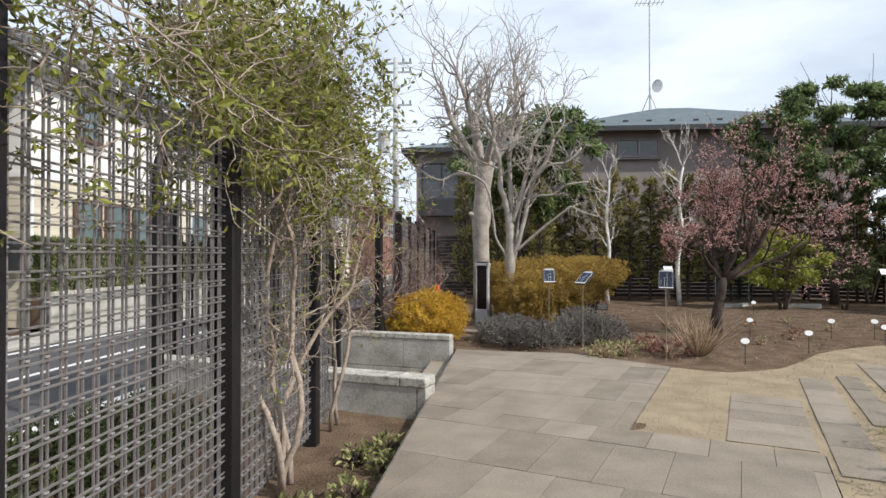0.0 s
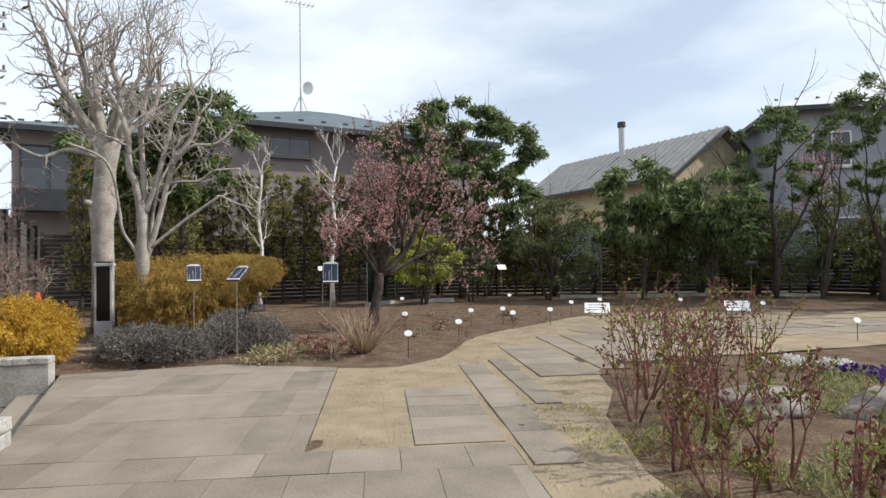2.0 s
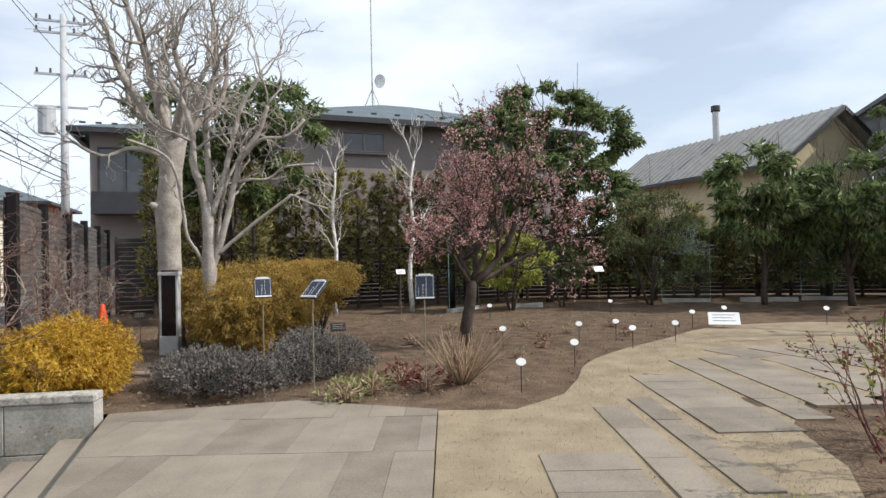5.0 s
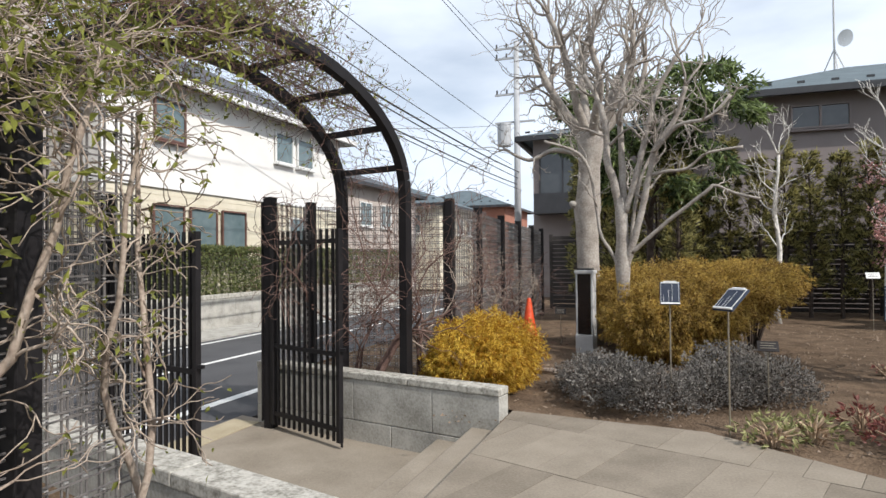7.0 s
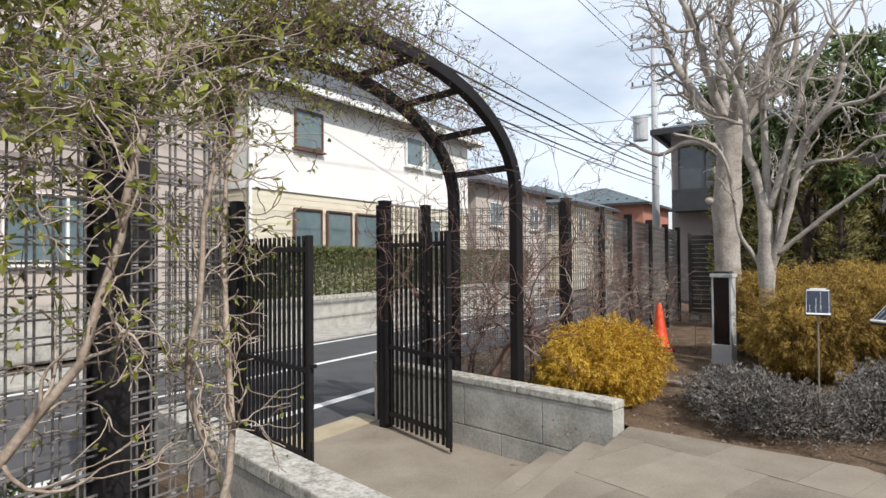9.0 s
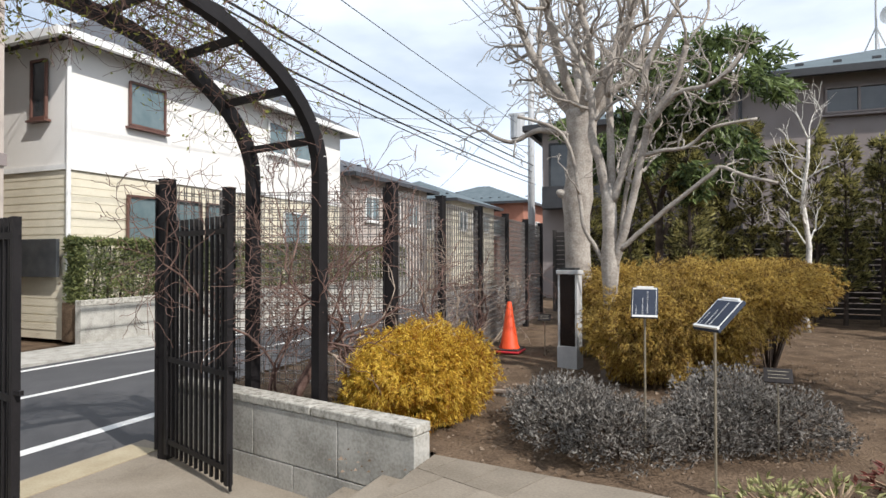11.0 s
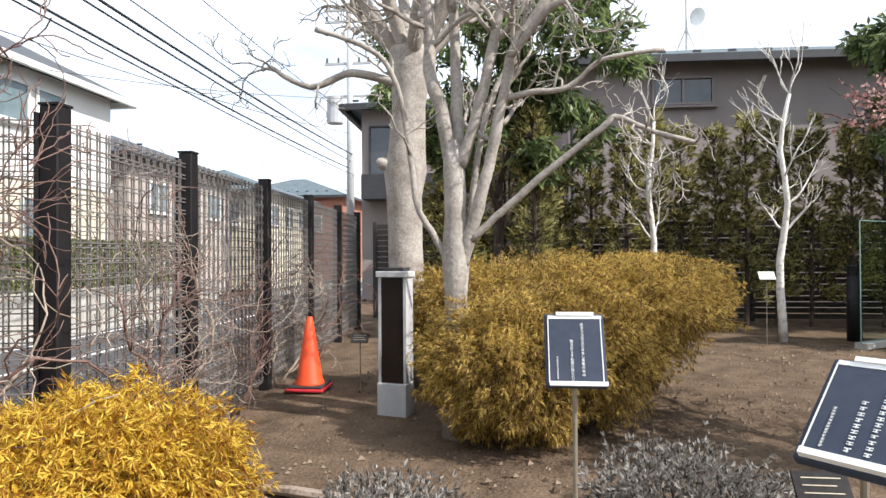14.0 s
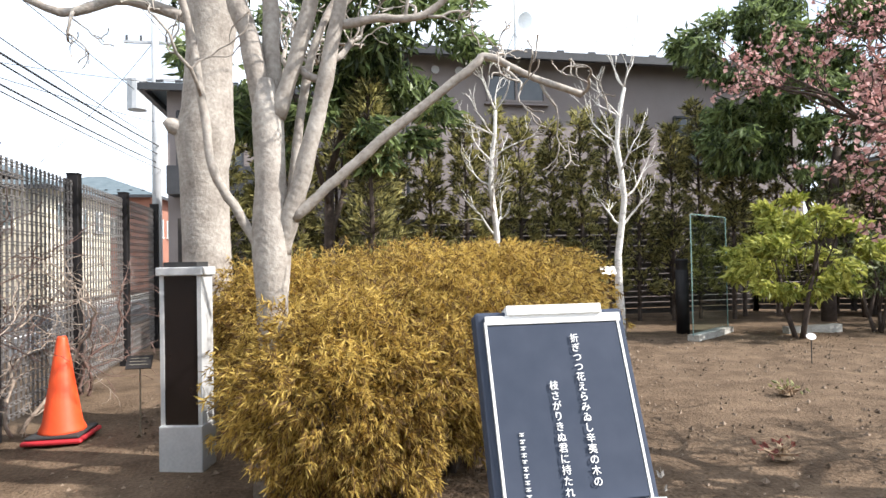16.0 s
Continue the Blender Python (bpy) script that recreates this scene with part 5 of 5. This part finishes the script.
creeper("fence_creeper", "twisted pale woody creeper with young leaves on the lattice fence", (-0.96, 3.4, -0.2), 0, 2.3, 401, 5, L_VINE, 1, 0.25, ln=0.26, thick=0.024, wander=0.75)
creeper("fence_creeper", "twisted pale woody creeper by the fence post", (-1.08, 4.85, -0.2), 0, 2.2, 402, 2, L_VINE, 1, 0.15, ln=0.22)
for i, (y, rz, tw, per) in enumerate(((0.7, 0.3, 55, 5), (1.9, 0.3, 62, 6), (3.05, 0.4, 150, 10), (3.95, 0.3, 110, 4))):
    canopy("creeper_head", "dense tangled creeper head with young green leaves over the fence", (fx(y) + 0.1, y, (2.1, 2.12, 2.14, 1.98)[i]), (0.36, 0.62 if i < 3 else 0.45, rz), 410 + i, tw, per, L_VINE)
for i, (a, tw) in enumerate(((35, 60), (65, 90), (95, 110), (120, 100), (145, 90))):
    canopy("arch_creeper", "bare brown creeper twigs over the black arch", (-2.15, 6.98 + 1.62 * math.cos(radians(a)), 2.1 + 1.2 * math.sin(radians(a))), (0.5, 0.42, 0.22), 430 + i, tw, 1 if i < 3 else 4, L_VINE, bark=M_VINE_D)
creeper("arch_foot_creeper", "brown climbing stems on the side of the arch", (-2.2, 8.95, -0.03), 0, 2.5, 440, 3, L_VINE, 0, 0.9, ln=0.42, thick=0.013, wander=1.3, bark=M_VINE_D, first=3)
creeper("arch_foot_creeper", "tangle of thin brown stems beside the arch foot", (-1.55, 9.0, -0.05), 0, 2.3, 441, 3, L_VINE, 0, 1.1, ln=0.45, thick=0.013, wander=1.4, bark=M_VINE_D, first=3)
knot = thing("leaning_vine", "leaning reddish-brown vine trunk with a knot of arching shoots", "creeper", at=(-2.05, 8.9, -0.06))
kr, kt = random.Random(444), []
kb = Build().tube([(0, 0, 0), (0.13, 0.02, 0.22), (0.25, 0.04, 0.42), (0.33, 0.05, 0.55), (0.48, 0.06, 0.62)], [0.06, 0.052, 0.046, 0.05, 0.03], 9)
part("trunk", kb, M_VINE_D, knot, smooth=True)
for k in range(11):
    sh = Build()
    a = kr.uniform(-1.2, 1.9)
    grow(sh, (0.3 + 0.018 * k, 0.05, 0.52 + 0.01 * k), (math.cos(a), kr.uniform(-0.5, 0.3), 0.5 + math.sin(a) * 0.6), kr.uniform(0.4, 0.75), 0.014, 2, 3, 0.9, kr, kt, 1.1, -0.15, 0.7, 5, False, 0.003)
    part("shoot", sh, M_VINE_D if k % 3 else M_VINE, knot, smooth=True)
for i, y in enumerate((10.1, 10.8, 11.7, 12.9, 14.1)):
    creeper("lattice_creeper", "bare pale knotted creeper against the lattice", (fx(y) + 0.1, y, -0.05), 0, 1.35, 450 + i, 2, L_VINE, 0, 1.0, ln=0.4, wander=1.3, thick=0.016, kids=2, bark=M_VINE if i % 2 else M_VINE_D, first=3)


# ---- signs and small things ----
def glyph_bars(b, m, x, z0, z1, w, r_, y=-0.0165):
    """A column of small strokes that stands for lettering too small to read."""
    z = z0
    while z > z1:
        h = w * r_.uniform(0.8, 1.1)
        b.box(x - w / 2, y, z - h * 0.25, x + w / 2, y + 0.001, z - h * 0.1, m)
        b.box(x - w / 2, y, z - h * 0.75, x + w / 2 * r_.uniform(0.3, 1), y + 0.001, z - h * 0.6, m)
        b.box(x - w * 0.12, y, z - h * 0.85, x + w * 0.08, y + 0.001, z - h * 0.1, m)
        z -= w * 1.25


def text_column(parent, words, m, x, z, size):
    """Upright lettering, one sign under another."""
    for i, ch in enumerate(words):
        cu = bpy.data.curves.new("lettering", "FONT")
        cu.body, cu.size, cu.align_x = ch, size, "CENTER"
        cu.extrude = 0.0004
        tmp = bpy.data.objects.new("lettering", cu)
        me = bpy.data.meshes.new_from_object(tmp)
        bpy.data.objects.remove(tmp)
        me.materials.append(M_WHITE)
        ob = new("lettering", me)
        ob.parent = parent
        ob.matrix_local = m @ pose(x, -0.0172, z - (i + 1) * size * 1.03, 90, 0, 0)


def poem_sign(x, y, z, yaw, tilt, roll, w, h, label, columns, seed):
    """A framed slate board with a white top clip and a white bottom rail on a thin stake."""
    r_ = random.Random(seed)
    root = thing("poem_sign", label, "sign", group="poem signs in the bed", at=(x, y, 0))
    m = pose(0, 0, z, 0, 0, yaw) @ pose(0, 0, 0, tilt, roll, 0)
    bd = Build().box(-w / 2, -0.011, -h / 2, w / 2, 0.011, h / 2, m)
    board = soften(part("board", bd, M_BOARD, root), 0.004, 2)
    part("sheet", Build().box(-w * 0.43, -0.0145, -h * 0.42, w * 0.43, -0.0112, h * 0.42, m), M_BOARD, board)
    for sx in (-1, 1):
        e = Build().box(sx * w * 0.44 - 0.0012, -0.0155, -h * 0.44, sx * w * 0.44 + 0.0012, -0.0112, h * 0.44, m)
        part("edge_strip", e, M_WHITE, board, "thin white edge strip")
    part("top_strip", Build().box(-w * 0.44, -0.016, h * 0.425, w * 0.46, -0.0112, h * 0.468, m).box(-w * 0.3, -0.02, h * 0.468, w * 0.33, 0.0, h * 0.515, m), M_WHITE, board, "white clip")
    part("bottom_rail", Build().box(-w * 0.44, -0.024, -h * 0.485, w * 0.5, -0.0112, -h * 0.43, m), M_WHITE, board, "white rail")
    g = Build()
    if columns:
        for words, cx, cz, size in columns:
            text_column(board, words, m, cx * w, cz * h, size * h)
        glyph_bars(g, m, -w * 0.3, -h * 0.1, -h * 0.38, w * 0.03, r_)
    else:
        glyph_bars(g, m, w * 0.08, h * 0.36, -h * 0.36, w * 0.055, r_)
        glyph_bars(g, m, -w * 0.08, h * 0.1, -h * 0.38, w * 0.055, r_)
        glyph_bars(g, m, -w * 0.3, 0, -h * 0.38, w * 0.03, r_)
    part("small_print", g, M_WHITE, board)
    top = m @ Vector((0, 0.012, -h * 0.2))
    part("stake", Build().tube([(top.x, top.y + 0.012, top.z), (top.x, top.y + 0.012, 0.2), (top.x, top.y + 0.012, -0.12)], [0.007, 0.007, 0.006], 8), M_STEEL, root, "thin metal stake")
    return root


COLS = [("折ぎつつ花えらみゐし辛夷の木の", 0.12, 0.37, 0.047), ("枝さがりきぬ君に持たれて", -0.06, 0.14, 0.047)]
poem_sign(1.068, 8.62, 1.028, 0, -22, 0, 0.17, 0.213, "slate-blue poem board with white lettering on a stake", COLS, 1)
poem_sign(1.5, 7.96, 1.02, -48, -50, 0, 0.185, 0.235, "tilted slate-blue poem board on a stake above grey shrubs", None, 2)
poem_sign(2.52, 7.75, 1.02, -20, -12, 0, 0.19, 0.24, "slate-blue poem board before the plum tree", None, 3)


def plant_label(x, y, z, w, h, label, name="name_plate", material=M_DARKPLATE, tilt=-35, bars=3, yaw=0):
    root = thing(name, label, "plant label", group="plant name plates", at=(x, y, 0))
    m = pose(0, 0, z, 0, 0, yaw) @ pose(0, 0, 0, tilt, 0, 0)
    p = part("plate", Build().box(-w / 2, -0.006, -h / 2, w / 2, 0.006, h / 2, m), material, root)
    g = Build()
    for i in range(bars):
        zz = h * (0.28 - 0.24 * i)
        g.box(-w * 0.36, -0.0085, zz - h * 0.018, w * (0.36 - 0.1 * (i % 2)), -0.0062, zz + h * 0.018, m)
    part("lettering_bars", g, M_STEEL if material == M_DARKPLATE else M_DARKPLATE, p)
    part("stake", Build().tube([(0, 0.01, z), (0, 0.01, -0.1)], [0.006, 0.006], 6), M_STEEL, root)


plant_label(1.88, 8.92, 0.55, 0.17, 0.1, "small dark plant name plate on a stake")
plant_label(-0.55, 12.6, 0.5, 0.17, 0.1, "small dark plant name plate near the cone")
plant_label(4.6, 16.0, 0.98, 0.22, 0.13, "small white plant label on a stake by the hedge", "white_label", M_WHITE)
plant_label(9.0, 14.4, 0.95, 0.25, 0.15, "small white plant label on a stake in the soil", "white_label", M_WHITE)
plant_label(8.8, 10.4, 0.14, 0.5, 0.32, "white information board low in the soil", "white_label", M_WHITE, -55, 3, -40)
plant_label(10.8, 8.7, 0.2, 0.45, 0.3, "white information board low by the path", "white_label", M_WHITE, -55, 3, -50)
plant_label(14.3, 11.0, 1.0, 0.3, 0.12, "dark plant label on a tall stake", "name_plate", M_DARKPLATE, -20, 2, -50)
plant_label(14.2, 6.0, 1.0, 0.3, 0.2, "dark plant label beside the birch", "name_plate", M_DARKPLATE, -20, 2, -60)


def marker(x, y, h=0.3):
    root = thing("round_marker", "small white oval plant marker on a thin dark stake", "plant label", group="round plant markers", at=(x, y, -0.03))
    b = Build()
    m = pose(0, 0, h, 58, 0, -20)
    k = 16
    for dy in (-0.004, 0.004):
        b.v += [(m @ Vector((0.05 * math.cos(6.2832 * j / k), 0.04 * math.sin(6.2832 * j / k), dy)))[:] for j in range(k)]
    b.f = [tuple(range(k, 2 * k)), tuple(reversed(range(k)))] + [(j, (j + 1) % k, k + (j + 1) % k, k + j) for j in range(k)]
    part("disc", b, M_WHITE, root)
    part("stake", Build().tube([(0, 0, h - 0.01), (0, 0, -0.08)], [0.006, 0.005], 6), M_RUBBER, root)


for x, y in ((3.4, 7.48), (4.56, 8.38), (4.4, 10.0), (5.65, 10.0), (6.3, 10.0), (6.0, 9.2), (6.9, 9.4), (8.3, 10.6), (9.3, 10.9), (8.6, 13.4), (5.9, 13.8), (10.6, 9.9), (11.0, 8.3), (11.6, 6.4), (9.2, 5.6)):
    marker(x, y)


# traffic cone
cone = thing("traffic_cone", "orange plastic traffic cone on a red and black base", "traffic cone", at=(-1.07, 12.65, 0.0))
cb = Build().tube([(0, 0, 0.035), (0, 0, 0.06), (0, 0, 0.1), (0, 0, 0.68), (0, 0, 0.7)], [0.15, 0.145, 0.125, 0.034, 0.026], 24)
part("cone_body", cb, M_CONE, cone, smooth=True)
soften(part("base", Build().box(-0.19, -0.19, -0.01, 0.19, 0.19, 0.022), M_RED, cone, "red square base"), 0.02, 3)
soften(part("weight", Build().box(-0.17, -0.17, 0.022, 0.17, 0.17, 0.045), M_RUBBER, cone, "black rubber weight ring"), 0.02, 3)

# black-fronted display pillar
pil = thing("display_pillar", "narrow white-edged pillar with a dark glossy panel", "pillar", at=(-0.06, 11.87, 0))
pil.rotation_euler = (0, 0, radians(-12))
soften(part("foot", Build().box(-0.13, -0.1, -0.05, 0.13, 0.1, 0.24), M_LGREY, pil, "light grey metal foot"), 0.008)
part("dark_panel", Build().box(-0.1, -0.075, 0.24, 0.1, 0.075, 1.12), M_PANEL, pil, "dark glossy panel")
part("side_edge", Build().box(-0.125, -0.08, 0.24, -0.1, 0.08, 1.12), M_LGREY, pil)
part("side_edge", Build().box(0.1, -0.08, 0.24, 0.125, 0.08, 1.12), M_LGREY, pil)
soften(part("top_cap", Build().box(-0.14, -0.1, 1.12, 0.14, 0.1, 1.17), M_LGREY, pil), 0.006)
part("top_plate", Build().box(-0.1, -0.08, 1.17, 0.1, 0.08, 1.2), M_RUBBER, pil)

# bollard lamp
bo = thing("bollard_light", "dark cylindrical garden bollard lamp", "bollard", at=(6.1, 16.6, 0))
part("post", Build().tube([(0, 0, -0.05), (0, 0, 0.95)], [0.1, 0.1], 16), M_BLACK, bo, smooth=True)
part("head", Build().tube([(0, 0, 0.95), (0, 0, 0.98), (0, 0, 1.1), (0, 0, 1.12)], [0.085, 0.085, 0.1, 0.08], 16), M_BLACK, bo)


def glass_screen(ax, ay, bx, by, h):
    root = thing("glass_screen", "free-standing tinted glass screen on a pale kerb", "glass screen", group="glass screens")
    pane = part("pane", Build().bar((ax, ay, 0.05), (bx, by, 0.05), 0.012, 0.01), M_GLASSEDGE, root)
    g = Build()
    a, c = Vector((ax, ay, 0)), Vector((bx, by, 0))
    k = len(g.v)
    g.v += [(ax, ay, 0.06), (bx, by, 0.06), (bx, by, h), (ax, ay, h)]
    g.f.append((0, 1, 2, 3))
    part("glass", g, M_GLASS, pane)
    part("edge", Build().bar((ax, ay, 0.05), (ax, ay, h), 0.012).bar((bx, by, 0.05), (bx, by, h), 0.012).bar((ax, ay, h), (bx, by, h), 0.01), M_GLASSEDGE, pane)
    part("kerb", Build().bar((ax, ay, 0.0), (bx, by, 0.0), 0.16, 0.12), M_CONC, root)


glass_screen(5.7, 15.7, 6.8, 16.5, 1.75)
glass_screen(11.8, 15.6, 12.8, 14.9, 2.15)
glass_screen(15.2, 14.2, 16.0, 13.4, 1.95)
glass_screen(17.2, 12.4, 18.0, 11.5, 1.9)
for ax, ay, bx, by in ((7.4, 16.0, 8.4, 16.1), (13.5, 14.6, 14.6, 13.8)):
    thing("bed_kerb", "pale stone kerb lying in the soil", "kerb", Build().bar((ax, ay, 0.02), (bx, by, 0.02), 0.12, 0.12), M_CONC, group="kerbs in the soil")
thing("surface_root", "pale surface root crossing the soil path", "root", Build().tube([(-0.55, 10.15, -0.01), (-0.3, 10.05, 0.02), (0.0, 10.0, 0.01), (0.25, 9.85, -0.02)], [0.025, 0.03, 0.03, 0.02], 8), M_VINE)
cl = Build()
cr = random.Random(90)
for _ in range(6500):
    x, y = cr.uniform(-0.9, 9.5), cr.uniform(7.6, 16.5)
    s = cr.uniform(0.005, 0.018) if cr.random() < 0.9 else cr.uniform(0.018, 0.03)
    if inside(x, y, LAWN):
        continue
    k = len(cl.v)
    for q in ((1, 0, 0), (-0.5, 0.9, 0), (-0.5, -0.9, 0), (0.1, 0, 0.9)):
        cl.v.append((x + q[0] * s * cr.uniform(0.6, 1.3), y + q[1] * s * cr.uniform(0.6, 1.3), -0.03 + q[2] * s + 0.004))
    cl.f += [(k, k + 1, k + 3), (k + 1, k + 2, k + 3), (k + 2, k, k + 3)]
thing("soil_clods", "scattered clods and chips on the soil", "soil", cl, mat("clod", (0.07, 0.048, 0.03), (0.24, 0.18, 0.13), 0.95, 6, 60, 0.0, per="island", spread=0.4), kind="stuff")


# ---- paving pieces ----
def clip(poly, nx, ny, c):
    """The part of a polygon where nx * x + ny * y <= c."""
    out = []
    for i, p in enumerate(poly):
        q = poly[(i + 1) % len(poly)]
        a, b = nx * p[0] + ny * p[1] - c, nx * q[0] + ny * q[1] - c
        if a <= 0:
            out.append(p)
        if a * b < 0:
            s = a / (a - b)
            out.append((p[0] + (q[0] - p[0]) * s, p[1] + (q[1] - p[1]) * s))
    return out


terrace = thing("terrace", "stone-paved terrace of grey-brown rectangular flags", "paving", Build().hexa([(-0.262, -6), (1.0, -6), uv(1.1, 0), uv(1.1, 4.58), uv(-0.18, 4.58), uv(-0.18, 7.48), (1.25, 7.98), (-0.262, 8.15)], -0.3, -0.008), M_STEP, kind="structure")
slab_rng = random.Random(17)


def slab(parent, poly, z=0.0, name="flagstone"):
    if len(poly) < 3:
        return
    area = abs(sum(p[0] * q[1] - q[0] * p[1] for p, q in zip(poly, poly[1:] + poly[:1]))) / 2
    if area < 0.004:
        return
    c = Vector((sum(p[0] for p in poly) / len(poly), sum(p[1] for p in poly) / len(poly)))
    inner = [(c + (Vector(p) - c) * (1 - 0.0035 / max((Vector(p) - c).length, 0.02))) for p in poly]
    top = [z + slab_rng.uniform(-0.0015, 0.0015)] * len(poly)
    part(name, Build().hexa([(p.x, p.y) for p in inner], z - 0.05, top), M_PAVER, parent)


def lay(parent, u0, u1, v0, v1, du, dv, cuts, shift=0.5, z=0.0):
    row, v = 0, v0
    while v < v1 - 0.01:
        ve, u = min(v + dv, v1), u0 - (du * shift if row % 2 else 0)
        while u < u1 - 0.01:
            a, b = max(u, u0), min(u + du, u1)
            if b - a > 0.02:
                poly = [uv(a, v), uv(b, v), uv(b, ve), uv(a, ve)]
                for cut in cuts:
                    poly = clip(poly, *cut) if len(poly) > 2 else poly
                slab(parent, poly, z)
            u += du
        v += dv
        row += 1


far_cut = (0.109, 0.994, 0.109 * -0.31 + 0.994 * 8.15)
corner = Vector((0.9, 1.16)).normalized()
CUTS = [(-1, 0, 0.255), far_cut, (corner.x, corner.y, corner.x * 2.41 + corner.y * 7.1 + 0.02)]
lay(terrace, -3.6, -0.18, 4.6, 8.6, 0.3, 0.9, CUTS)
lay(terrace, -3.4, 1.1, -1.4, 4.6, 0.4, 0.8, CUTS)
steps_path = thing("stepping_slabs", "grey stone slabs laid in strips through the dry lawn", "paving", kind="structure")
for u0, u1, v0, v1, dv in ((0.5, 1.08, 4.66, 6.3, 0.33), (1.15, 1.43, 4.2, 7.5, 0.66), (1.53, 1.74, 5.6, 7.8, 0.73), (1.86, 2.5, 6.7, 8.8, 0.35), (2.6, 2.9, 7.0, 9.7, 0.68), (3.0, 3.6, 7.4, 9.8, 0.4), (3.75, 4.3, 7.6, 9.4, 0.6)):
    lay(steps_path, u0, u1, v0, v1, u1 - u0, dv, [], 0, -0.003)
pr = random.Random(3)
for i in range(18):
    x, y = 7.0 + i * 0.55, 7.4 - i * 0.17
    for k in range(2):
        w, h = pr.uniform(0.22, 0.3), pr.uniform(0.3, 0.42)
        cx, cy = x + pr.uniform(-0.05, 0.05), y + k * 0.85
        slab(steps_path, [(cx - w, cy - h), (cx + w, cy - h), (cx + w, cy + h), (cx - w, cy + h)], -0.003)
